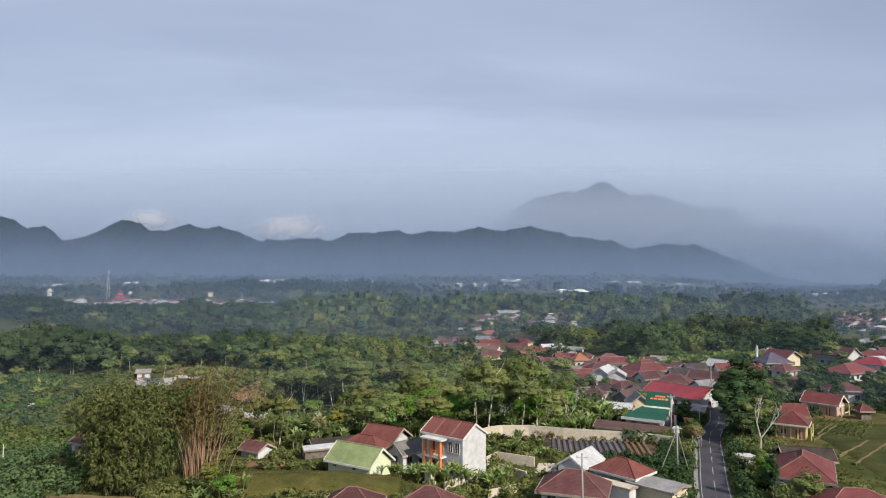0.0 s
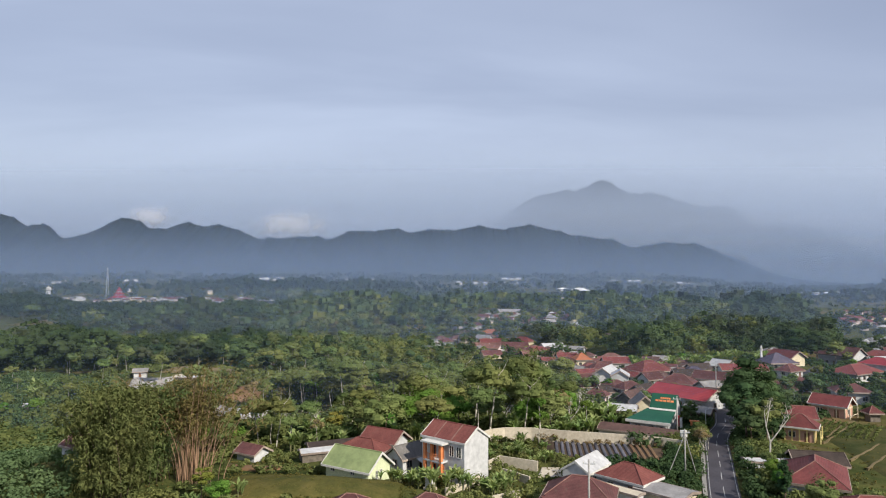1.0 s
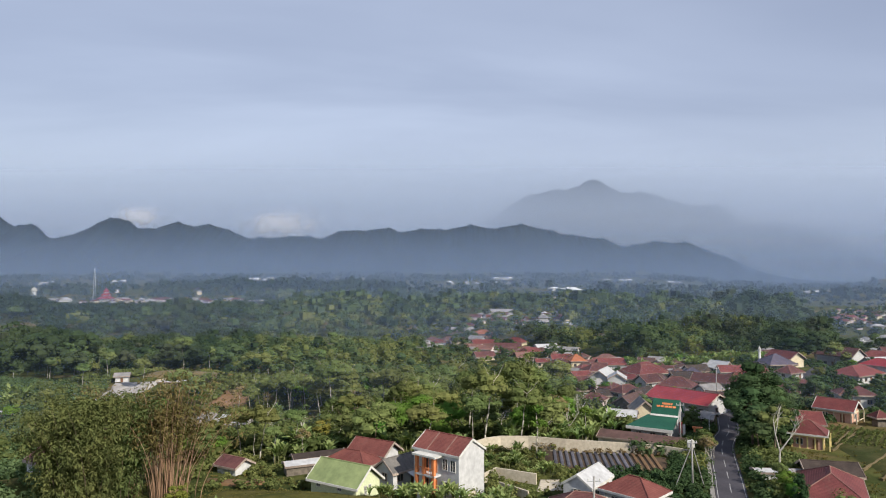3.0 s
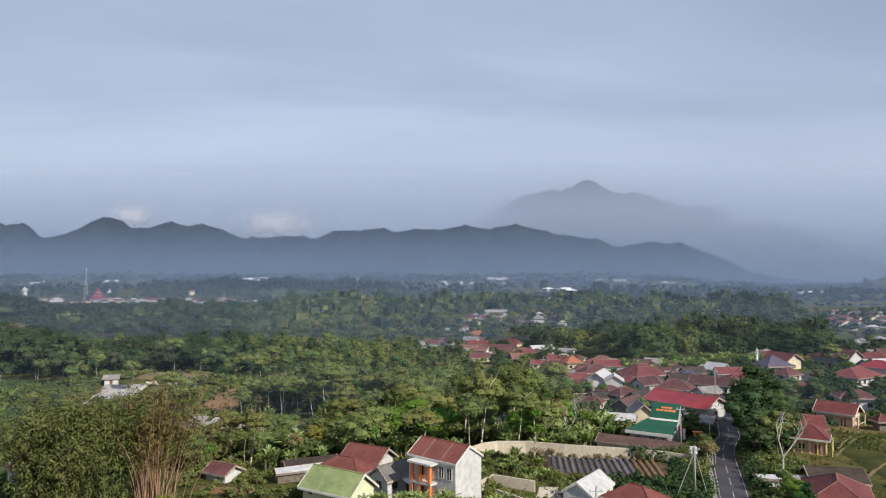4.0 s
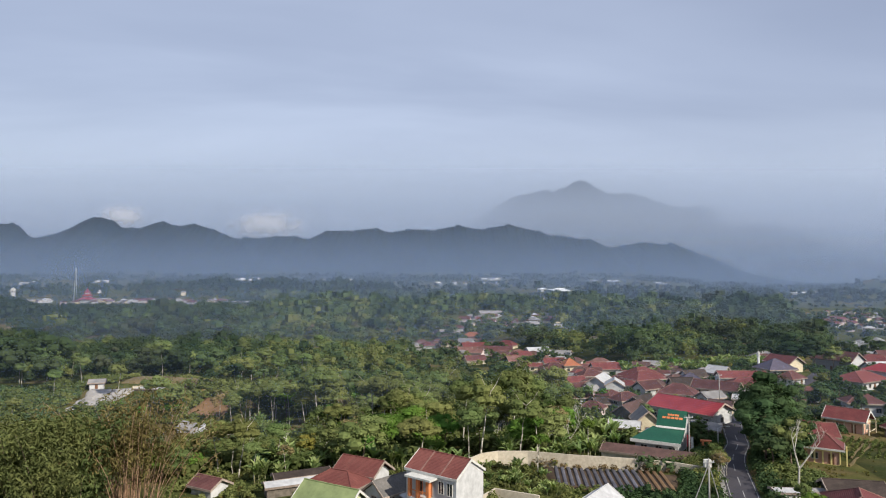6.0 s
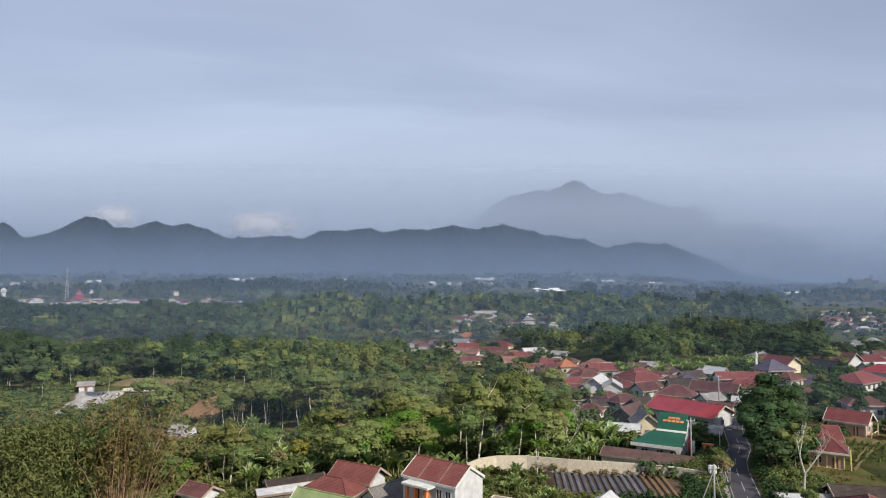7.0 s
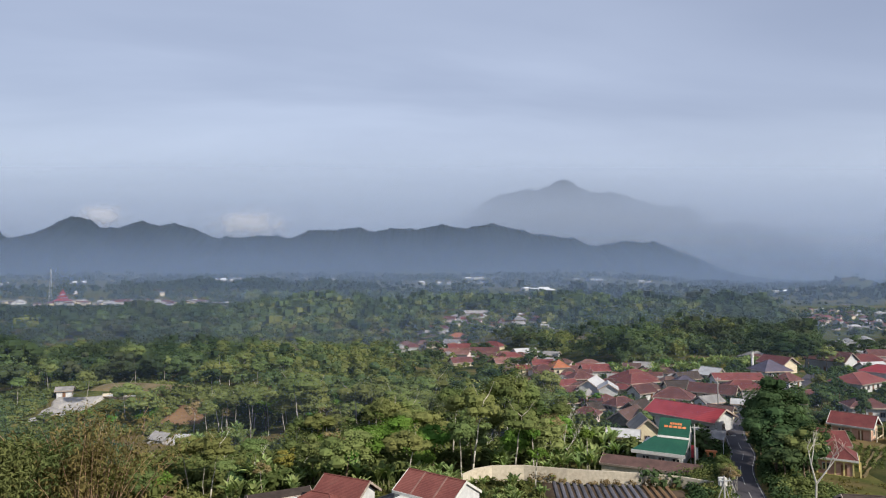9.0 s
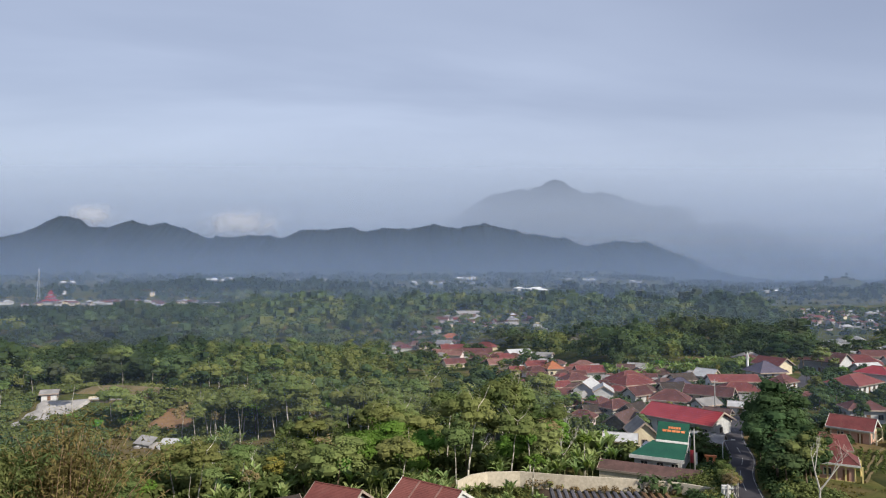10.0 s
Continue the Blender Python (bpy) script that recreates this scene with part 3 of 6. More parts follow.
        part("ridge_cap", bm, RIDGE if roof_mat in (ROOF_RED, ROOF_BROWN, ROOF_CRIMSON) else roof_mat, h)
    if windows:
        for s in range(storeys):
            zc = 1.1 + 2.3 * s
            if zc + 0.45 > eave:
                break
            count = max(1, int(2 * a // 2.0))
            for k in range(count):
                xc = -a + (k + 0.5) * 2 * a / count
                if s == 0 and k == count // 2:
                    bm = bmesh.new()
                    box(bm, xc - 0.34, xc + 0.34, -b - 0.05, -b + 0.03, 0.0, 1.52)
                    part("door", bm, DOORWOOD, h)
                else:
                    window(h, xc, -b, zc, 0.8, 0.8, 0, trim=trim)
                window(h, xc, b, zc, 0.8, 0.8, 2, trim=trim)
            for face, xx in ((1, a), (3, -a)):
                window(h, xx, 0.0, zc, 0.8, 0.8, face, trim=trim)
    tagged(h, label or "small village house with a tiled roof", name, group)
    return h


# the two-storey house with orange columns
def orange_house():
    h = house(0.15, 83.4, -39, 6.9, 4.9, 4.9, 1.5, "gable", ROOF_CLAY, WHITE, 0.14, "two-storey white house with orange porch columns and red tiled roof", z=5.5, trim=FASCIA, storeys=0, windows=False)
    b = 2.31
    for xc in (1.4, 2.5):
        for zc in (1.2, 3.7):
            window(h, xc, -b, zc, 0.6, 1.2, 0, trim=FASCIA)
    for xc in (-1.45, -0.2):
        for zc in (1.0, 3.4):
            window(h, xc, -b, zc, 0.7, 1.5, 0, trim=ORANGE)
    for xc in (-2.0, -0.9, 0.5):
        bm = one_box(xc - 0.16, xc + 0.16, -b - 1.1, -b - 0.75, -0.5, 4.5)
        part("column", bm, ORANGE, h, "orange painted square column")
    part("balcony_slab", one_box(-2.2, 0.75, -b - 1.1, -b, 2.3, 2.5), WHITE, h)
    part("porch_roof", one_box(-2.4, 1.0, -b - 1.35, -b, 4.45, 4.65), FASCIA, h)
    bm = bmesh.new()
    for k in range(10):
        xx = -2.0 + k * 0.27
        tube(bm, (xx, -b - 1.05, 2.5), (xx, -b - 1.05, 3.2), 0.025, 0.025, 5)
    box(bm, -2.15, 0.7, -b - 1.09, -b - 1.02, 3.18, 3.25)
    part("balcony_rail", bm, ORANGE, h)
    bm = bmesh.new()
    for xx in (-1.3, 1.3):
        slab(bm, [(xx - 0.09, -2.45, 4.93), (xx + 0.09, -2.45, 4.93), (xx + 0.09, -0.02, 6.45), (xx - 0.09, -0.02, 6.45)], 0.04)
    part("roof_seam", bm, RIDGE, h)


orange_house()
lime = house(-11.6, 82.6, -31, 7.4, 4.9, 1.6, 1.9, "gable", ROOF_LIME, PALE_GREEN, 0.4, "pale green house with a lime-green metal roof", trim=FASCIA, z=5.5, windows=False)
for yy in (-0.55, 0.25):
    window(lime, 3.3, yy, 0.95, 0.3, 0.9, 1)
for xx in (-2.2, 0.9):
    window(lime, xx, -2.05, 1.15, 0.5, 0.4, 0)
house(-11.6, 88.0, -28, 6.6, 4.4, 2.1, 1.3, "hip", ROOF_CLAY, WHITE, 0.5, "white house under a brown hipped tile roof", z=5.5)
house(-9.3, 91.2, -30, 6.0, 4.2, 2.5, 1.4, "gable", ROOF_CLAY, WHITE, 0.5, "white house with a brown tiled gable roof", z=5.5)
cottage = house(-5.9, 86.4, 46, 4.8, 3.6, 1.80, 1.35, "gable", ROOF_SLATE, WHITE, 0.3, "small white house with a dull grey roof and a pale awning", z=5.5)
bm = bmesh.new()
slab(bm, [(-0.2, -3.1, 1.35), (2.4, -3.1, 1.35), (2.4, -1.5, 1.75), (-0.2, -1.5, 1.75)], 0.08)
part("awning", bm, ROOF_WHITE, cottage)
for xx in (0.0, 2.2):
    part("awning_post", one_box(xx - 0.05, xx + 0.05, -3.0, -2.9, -0.5, 1.3), FASCIA, cottage)
house(13.1, 71.4, -17, 7.4, 5.8, 2.00, 1.8, "hip", ROOF_BROWN, WHITE, 0.6, "white house under a dark brown hipped roof", z=5.5)
house(-9.6, 65.6, -4, 5.9, 5.0, 2.00, 1.6, "hip", ROOF_BROWN, WHITE, 0.6, "white house under a brown hipped roof", z=5.5)
house(-2.0, 66.0, -20, 5.9, 4.8, 2.00, 1.6, "hip", ROOF_BROWN, CREAM, 0.6, "cream house under a brown hipped roof", z=5.5)
house(15.7, 81.6, 54, 5.9, 3.6, 1.9, 1.2, "gable", ROOF_WHITE, WHITE, 0.15, "white house with a white metal gable roof", trim=FASCIA, z=5.5)
house(19.7, 77.4, -45, 6.0, 4.7, 2.10, 1.4, "hip", ROOF_CLAY, WHITE, 0.5, "white house under a red-brown hipped roof", trim=FASCIA, z=5.5)
house(41.0, 79.0, 62, 9.6, 6.6, 1.90, 1.9, "hip", ROOF_RED, WHITE, 0.6, "house under a large red-brown hipped roof", z=5.5)
house(39.6, 66.6, -8, 8.2, 6.2, 2.00, 1.6, "hip", ROOF_RED, WHITE, 0.6, "house under a faded red hipped roof", z=5.5)
house(46.3, 88.6, -12, 6.4, 4.6, 0.9, 1.15, "gable", ROOF_DARK, TIMBER, 0.5, "timber house with an old dark roof", z=5.5)
pav = house(53.3, 106.0, -32, 5.2, 4.6, 2.3, 1.7, "hip", ROOF_RED, SALMON, 0.6, "small yellow and salmon house under a red hipped roof", trim=FASCIA, z=4.8)
house(55.9, 112.4, -14, 5.6, 5.0, 2.0, 1.6, "gable", ROOF_RED, SALMON, 0.6, "long salmon house with a red tiled roof", z=5.2)
salmon = house(68.6, 124.6, -48, 6.6, 5.0, 2.2, 1.6, "gable", ROOF_RED, SALMON, 0.6, "salmon house with white window frames and red tiled roof", trim=FASCIA, z=4.7)
house(79.8, 138.0, -12, 7.0, 5.0, 2.4, 1.4, "hip", ROOF_BROWN, WHITE, 0.5, "small white house under a brown roof")
house(72.6, 119.4, 0, 2.7, 2.6, 1.6, 1.1, "hip", ROOF_RED, TIMBER, 0.5, "small field shelter with a red roof", windows=False)
house(38.6, 173.0, 62, 9.0, 5.2, 3.2, 1.8, "gable", ROOF_WHITE, WHITE, 0.4, "white house with a pale metal roof")
house(40.2, 165.5, 75, 5.4, 4.6, 2.9, 1.4, "gable", ROOF_WHITE, WHITE, 0.3, "white house with a white gable")
house(34.6, 166.0, 30, 4.2, 3.6, 2.3, 1.1, "gable", ROOF_GREY, PINK, 0.3, "pinkish house with a grey roof")
house(54.0, 190.0, 23, 10.5, 8.0, 2.7, 2.3, "hip", ROOF_RED, WHITE, 0.7, "large house under a broad red tiled roof")
house(51.0, 178.5, 23, 9.5, 6.6, 2.6, 1.9, "hip", ROOF_RED, WHITE, 0.7, "house under a broad red tiled roof")
house(60.5, 157.5, -35, 9.8, 6.6, 1.9, 1.5, "gable", ROOF_BROWN, CREAM, 0.6, "long house with a brown tiled roof")
house(45.5, 134.0, -52, 13.4, 8.2, 2.3, 1.75, "gable", ROOF_CRIMSON, WHITE, 0.6, "long hall with a bright red metal roof")
house(88.2, 186.0, 8, 8.2, 7.4, 2.0, 2.5, "hip", ROOF_NAVY, WHITE, 0.7, "mosque hall under a steep slate-blue roof")
house(96.4, 197.0, 112, 9.0, 6.4, 2.7, 1.9, "gable", ROOF_RED, CREAM, 0.6, "house with a red tiled gable roof")
house(98.0, 166.5, 30, 12.0, 7.6, 2.1, 1.9, "hip", ROOF_RED, WHITE, 0.6, "white house under a dark red roof")
house(106.5, 170.5, -60, 8.0, 6.0, 3.4, 1.6, "hip", ROOF_CRIMSON, WHITE, 0.5, "white two-storey house under a deep red roof")
house(117.8, 207.0, -60, 12.0, 8.0, 3.4, 2.4, "gable", ROOF_BROWN, WHITE, 0.5, "house with a white gable and brown roof")
house(42.0, 227.0, 10, 6.0, 6.0, 2.4, 2.2, "hip", ROOF_ORANGE, CREAM, 0.5, "small house under a bright orange roof")


def framing(h, L, W, over, eave, wall, frame_mat):
    """Pale pilasters and bands round coloured wall panels, and a small porch."""
    a, b = L / 2 - over, W / 2 - over
    for k in range(5):
        x = -a + 2 * a * k / 4
        part("pilaster", one_box(x - 0.1, x + 0.1, -b - 0.07, -b - 0.003, -0.3, eave - 0.25), frame_mat, h)
    for k in range(4):
        y = -b + 2 * b * k / 3
        part("pilaster", one_box(a + 0.003, a + 0.07, y - 0.1, y + 0.1, -0.3, eave - 0.25), frame_mat, h)
    for z0, z1 in ((-0.3, 0.12), (eave - 0.5, eave - 0.24)):
        part("band", one_box(-a - 0.05, a + 0.05, -b - 0.10, -b - 0.072, z0, z1), frame_mat, h)
        part("band", one_box(a + 0.072, a + 0.10, -b, b, z0, z1), frame_mat, h)
    for y in (-b - 0.1, b):
        part("porch_post", one_box(a + 0.75, a + 0.9, y - 0.08, y + 0.08, -0.4, eave - 0.24), frame_mat, h)
    part("porch_rail", one_box(a + 0.78, a + 0.86, -b, b, 0.62, 0.74), frame_mat, h)
    part("porch_floor", one_box(a + 0.1, a + 0.95, -b - 0.2, b + 0.1, -0.5, 0.0), CONCRETE, h)


framing(pav, 5.2, 4.6, 0.6, 2.3, SALMON, YELLOW)
framing(salmon, 6.6, 5.0, 0.6, 2.2, SALMON, CREAM)

# the green-roofed hall by the road
def green_hall():
    z = 4.5
    FOOTPRINTS.append((33.5, 111.8, 6.0))
    h = empty("hall", 31.2, 109.2, z, -31)
    h.scale = (1.05, 1.05, 0.88)
    part("wall", one_box(-3.2, 2.6, 0.5, 7.6, -0.6, 2.6), WHITE, h)
    bm = bmesh.new()
    slab(bm, [(-3.7, -0.1, 2.6), (3.0, -0.1, 2.6), (3.0, 3.6, 4.1), (-1.4, 3.6, 4.1)], 0.12)
    part("lower_roof", bm, ROOF_GREEN, h)
    bm = bmesh.new()
    slab(bm, [(-1.0, 3.3, 4.0), (3.0, 3.3, 4.0), (3.0, 5.4, 6.7), (-1.0, 5.4, 6.7)], 0.12)
    slab(bm, [(3.0, 7.8, 4.0), (-1.0, 7.8, 4.0), (-1.0, 5.4, 6.7), (3.0, 5.4, 6.7)], 0.12)
    part("upper_roof", bm, ROOF_GREEN, h)
    bm = bmesh.new()
    for x0, x1 in ((-0.75, -0.6), (2.65, 2.8)):
        v0, v1 = ([bm.verts.new((xx, yy, zz)) for yy, zz in ((3.7, 2.5), (7.5, 2.5), (7.5, 4.1), (5.4, 6.5), (3.7, 4.3))] for xx in (x0, x1))
        bm.faces.new(v0)
        bm.faces.new(v1[::-1])
        for i in range(5):
            bm.faces.new((v0[i], v1[i], v1[(i + 1) % 5], v0[(i + 1) % 5]))
    part("gable", bm, WHITE, h)
    part("fascia", one_box(-3.75, 3.05, -0.18, -0.1, 2.1, 2.62), FASCIA, h)
    bm = bmesh.new()
    slab(bm, [(-1.0, 3.25, 4.06), (3.05, 3.25, 4.06), (3.05, 3.45, 4.32), (-1.0, 3.45, 4.32)], 0.05)
    part("trim", bm, FASCIA, h)
    # two rows of orange bars on the roof
    for u0, u1, k in ((0.4, 2.0, 0.72), (-0.3, 2.6, 0.56)):
        bm = bmesh.new()
        for i in range(5):
            x0 = u0 + (u1 - u0) * i / 5
            p = [(x0, 3.3 + 2.1 * kk, 4.03 + 2.7 * kk) for kk in (k - 0.05, k + 0.05)]
            x1 = x0 + (u1 - u0) / 5 * 0.82
            slab(bm, [(x0, p[0][1], p[0][2] + 0.02), (x1, p[0][1], p[0][2] + 0.02), (x1, p[1][1], p[1][2] + 0.02), (x0, p[1][1], p[1][2] + 0.02)], 0.03)
        part("sign_bar", bm, ORANGE, h, "row of orange bars")
    for xc in (-2, 0, 1.8):
        window(h, xc, 0.5, 1.2, 0.8, 0.9, 0)
    tagged(h, "white hall with a two-tier dark green metal roof", "building")


green_hall()

# ---- concrete walls ----
def wall_run(name, pts, top, low, label):
    bm = bmesh.new()
    n = len(pts)
    rows = []
    for i, p in enumerate(pts):
        p = Vector((*p, 0))
        a = Vector((*pts[max(i - 1, 0)], 0))
        c = Vector((*pts[min(i + 1, n - 1)], 0))
        d = (c - a).normalized()
        s = Vector((-d.y, d.x, 0)) * 0.11
        rows.append([bm.verts.new((q.x, q.y, zz)) for q, zz in ((p - s, low), (p - s, top), (p + s, top), (p + s, low))])
    for r0, r1 in zip(rows, rows[1:]):
        for k in range(3):
            bm.faces.new((r0[k], r0[k + 1], r1[k + 1], r1[k]))
    bm.faces.new(rows[0])
    bm.faces.new(rows[-1][::-1])
    ob = finish(name, bm, CONCRETE)
    return tagged(ob, label, "wall", kind="structure")


wall_run("garden_wall", [(3.6, 100.8), (5.4, 103.2), (7.6, 104.3), (11.7, 104.3), (16.9, 102.5), (25.3, 100.4), (29.6, 98.9), (32.8, 96.7)], 6.7, 4.6, "long pale concrete wall round the vegetable plot")
wall_run("garden_wall_south", [(4.3, 86.8), (5.9, 89.3), (10.6, 86.8)], 6.45, 4.2, "pale concrete garden wall with plants before it")

wall_run("garden_wall_front", [(-0.8, 75.4), (3.0, 80.0)], 6.6, 4.2, "short pale concrete wall before the white house")
wall_run("garden_wall_inner", [(6.0, 84.5), (9.0, 81.2)], 6.2, 4.2, "low pale concrete wall inside the garden")
wall_run("garden_wall_low", [(4.0, 73.3), (7.3, 75.6)], 6.45, 4.2, "low pale concrete wall beside a hipped house")
wall_run("terrace_wall", [(-78.4, 184.4), (-74.0, 184.0), (-69.6, 183.4)], 2.7, -1.0, "low pale wall along the dry terrace")
YARD = [(9.9, 83.9), (13.5, 84.0), (14.3, 89.4), (10.9, 88.6)]


def water_tank(x, y):
    t = empty("water_tank", x, y, gz(x, y), -39)
    part("plinth", one_box(-0.55, 0.55, -0.55, 0.55, -0.4, 0.25), CONCRETE, t)
    bm = one_box(-0.42, 0.42, -0.42, 0.42, 0.25, 1.3)
    bmesh.ops.bevel(bm, geom=bm.edges[:], offset=0.06, segments=2, affect="EDGES")
    part("tank", bm, FASCIA, t)
    part("lid", one_box(-0.46, 0.46, -0.46, 0.46, 1.3, 1.38), FASCIA, t)
    tagged(t, "small whitish square water tank in the garden", "water tank")


water_tank(-2.6, 77.2)

# ---- more of the village ----
VILLAGE = [
    (34.0, 172.5, 20, 6.0, 5.0, 2.5, 1.5, "gable", ROOF_BROWN, PINK, "pinkish house with a brown roof"),
    (30.0, 121.8, -20, 5.2, 4.4, 3.0, 0.8, "gable", ROOF_WHITE, WHITE, "small white house with a pale grey roof"),
    (34.8, 126.3, 84, 5.4, 4.6, 2.9, 1.8, "gable", ROOF_GREY, CREAM, "cream house with a steep gable"),
    (36.5, 140.0, 48, 8.0, 4.6, 1.8, 1.5, "gable", ROOF_RUST, TIMBER, "low shed with a rusty brown roof"),
    (40.5, 146.5, 40, 6.0, 4.0, 2.0, 1.3, "gable", ROOF_DARK, TIMBER, "timber shed under a dark old roof"),
    (33.8, 152.0, 10, 4.2, 3.6, 1.8, 1.1, "gable", ROOF_DARK, WHITE, "small house with a dark roof"),
    (52.0, 221.0, 5, 9.0, 6.0, 2.3, 1.7, "gable", ROOF_RED, WHITE, "house with a red tiled roof"),
    (44.0, 206.0, 15, 8.0, 6.0, 2.3, 1.6, "hip", ROOF_BROWN, CREAM, "house under a brown hipped roof"),
    (51.0, 155.0, -28, 8.0, 6.0, 2.2, 1.7, "hip", ROOF_BROWN, WHITE, "house under a brown hipped roof"),
    (47.0, 163.5, 30, 6.0, 4.6, 2.2, 1.5, "gable", ROOF_BROWN, WHITE, "small house with a brown roof"),
    (57.0, 169.0, 5, 6.0, 4.6, 2.2, 1.5, "gable", ROOF_DARK, CREAM, "small house with a dark roof"),
    (63.5, 180.0, -10, 6.0, 5.0, 2.3, 1.5, "hip", ROOF_NAVY, WHITE, "small house with a slate-blue roof"),
    (68.5, 191.0, 15, 7.0, 5.0, 2.3, 1.5, "gable", ROOF_DARK, WHITE, "white house with a dark roof"),
    (75.0, 190.5, -55, 6.0, 4.6, 2.5, 1.7, "gable", ROOF_WHITE, PALE_GREEN, "pale house with a white gable"),
    (74.5, 176.0, -3, 12.0, 5.0, 2.7, 1.3, "gable", ROOF_RED, WHITE, "long white building with a red roof"),
    (69.5, 163.0, -8, 9.0, 5.6, 2.3, 1.5, "hip", ROOF_RED, PINK, "house under a faded red roof"),
    (66.0, 149.5, -20, 6.0, 4.2, 2.2, 0.8, "gable", ROOF_GREY, WHITE, "low white house with a grey roof"),
    (61.0, 145.5, -30, 4.6, 3.4, 2.0, 0.7, "gable", ROOF_WHITE, WHITE, "small shed with a pale sheet roof"),
    (53.4, 139.0, -40, 4.8, 3.8, 2.0, 0.9, "gable", ROOF_RUST, CREAM, "small shop with a rusty roof"),
    (43.2, 121.0, -35, 5.0, 4.0, 1.8, 0.9, "gable", ROOF_GREY, TIMBER, "roadside stall with a grey sheet roof"),
    (84.5, 171.5, 30, 6.0, 4.6, 2.2, 1.5, "hip", ROOF_BROWN, WHITE, "small house under a brown roof"),
    (109.0, 160.0, 20, 8.0, 6.0, 2.4, 1.7, "hip", ROOF_BROWN, WHITE, "white house under a brown roof"),
    (116.0, 176.0, -10, 9.0, 6.0, 2.8, 1.8, "hip", ROOF_CRIMSON, WHITE, "white house under a deep red roof"),
    (57.5, 119.5, -42, 6.0, 3.6, 1.9, 1.2, "gable", ROOF_RED, SALMON, "low salmon building with a red roof"),
    (105.0, 148.0, 10, 8.0, 6.0, 2.2, 1.6, "hip", ROOF_BROWN, CREAM, "cream house under a brown roof"),
    (135.0, 216.0, -35, 11.0, 8.0, 3.0, 2.2, "hip", ROOF_RED, WHITE, "white house under a red roof"),
    (36.5, 226.0, 20, 8.0, 6.0, 2.2, 1.6, "hip", ROOF_BROWN, PINK, "cream house under a brown roof"),
    (31.0, 262.0, 10, 12.0, 8.0, 2.3, 1.9, "hip", ROOF_RED, PINK, "house under a faded red roof"),
    (47.0, 268.0, -25, 8.0, 6.0, 2.2, 1.2, "gable", ROOF_GREY, WHITE, "long house with a white roof"),
    (39.0, 277.0, 20, 10.0, 6.0, 2.4, 1.5, "gable", ROOF_WHITE, WHITE, "pale house with a white roof"),
    (15.0, 300.0, 10, 12.0, 8.0, 2.3, 1.9, "gable", ROOF_RED, WHITE, "white house with a red roof"),
    (24.0, 286.0, -10, 12.0, 7.0, 2.3, 1.6, "gable", ROOF_BROWN, WHITE, "house with a brown roof and white gable"),
    (16.0, 338.0, -5, 11.0, 8.0, 2.2, 1.8, "hip", ROOF_ORANGE, SALMON, "large building with an orange roof"),
    (3.0, 352.0, 0, 14.0, 7.0, 2.4, 1.6, "gable", ROOF_GREY, TIMBER, "long shed with a pale roof"),
    (52.0, 384.0, 20, 8.0, 6.0, 2.0, 1.4, "gable", ROOF_GREY, WHITE, "pale house with a white roof"),
    (58.0, 340.0, 10, 9.0, 6.0, 2.0, 1.4, "gable", ROOF_GREY, CREAM, "pale house with a grey roof"),
    (77.0, 325.0, -8, 12.0, 7.0, 2.3, 1.4, "gable", ROOF_RUST, CREAM, "cream house with a rusty roof"),
    (33.8, 474.0, -2, 20.0, 9.0, 2.8, 1.6, "gable", ROOF_GREY, WHITE, "large hall with a pale green-grey roof"),
    (24.5, 433.0, -4, 15.0, 7.0, 2.2, 1.4, "gable", ROOF_GREY, WHITE, "large hall with a pale green-grey roof"),
]
for x, y, rot, L, W, e, r, kind, rm, wm, text in VILLAGE:
    house(x, y, rot, L, W, e * 0.78, r * 1.1, kind, rm, wm, 0.45, text, group="village houses", windows=y < 215, ridge=y < 240, trim=EAVES)


def hamlet(rng, count, xs, ys, group, sizes, palette, room=0.62, windows=False, tall=1.0, name="house"):
    n = tries = 0
    while n < count and tries < 3000:
        tries += 1
        x, y = rng.uniform(*xs), rng.uniform(*ys)
        L = float(rng.uniform(*sizes))
        if any((x - a) ** 2 + (y - b) ** 2 < (r + L * room) ** 2 for a, b, r in FOOTPRINTS) or near_road(x, y, 5 if windows else 8):
            continue
        rm, wm, text = palette[int(rng.integers(len(palette)))]
        house(float(x), float(y), float(rng.uniform(-40, 40)), L, L * float(rng.uniform(0.6, 0.8)), float(rng.uniform(1.4, 1.9)) * tall, L * 0.21 / tall ** 0.7, "gable" if rng.uniform() < 0.6 else "hip", rm, wm, 0.45, text, group=group, windows=windows, ridge=windows, name=name)
        n += 1


FAR_LOOK = [(ROOF_RED, CREAM, "distant cream house with a red roof"), (ROOF_BROWN, CREAM, "distant cream house with a brown roof"), (ROOF_RED, WHITE, "distant white house with a red roof"), (ROOF_BROWN, WHITE, "distant white house with a brown roof"), (ROOF_WHITE, WHITE, "distant house with a pale metal roof"),
            (ROOF_GREY, CREAM, "distant cream house with a grey roof"), (ROOF_BROWN, PINK, "distant pinkish house with a brown roof")]
NEAR_LOOK = [(ROOF_BROWN, WHITE, "small white house under a brown tiled roof"), (ROOF_RED, CREAM, "small cream house under a red tiled roof"), (ROOF_BROWN, PINK, "pinkish house under a brown tiled roof"), (ROOF_RUST, WHITE, "white house with a rusty sheet roof"), (ROOF_GREY, WHITE, "white house with a pale sheet roof")]
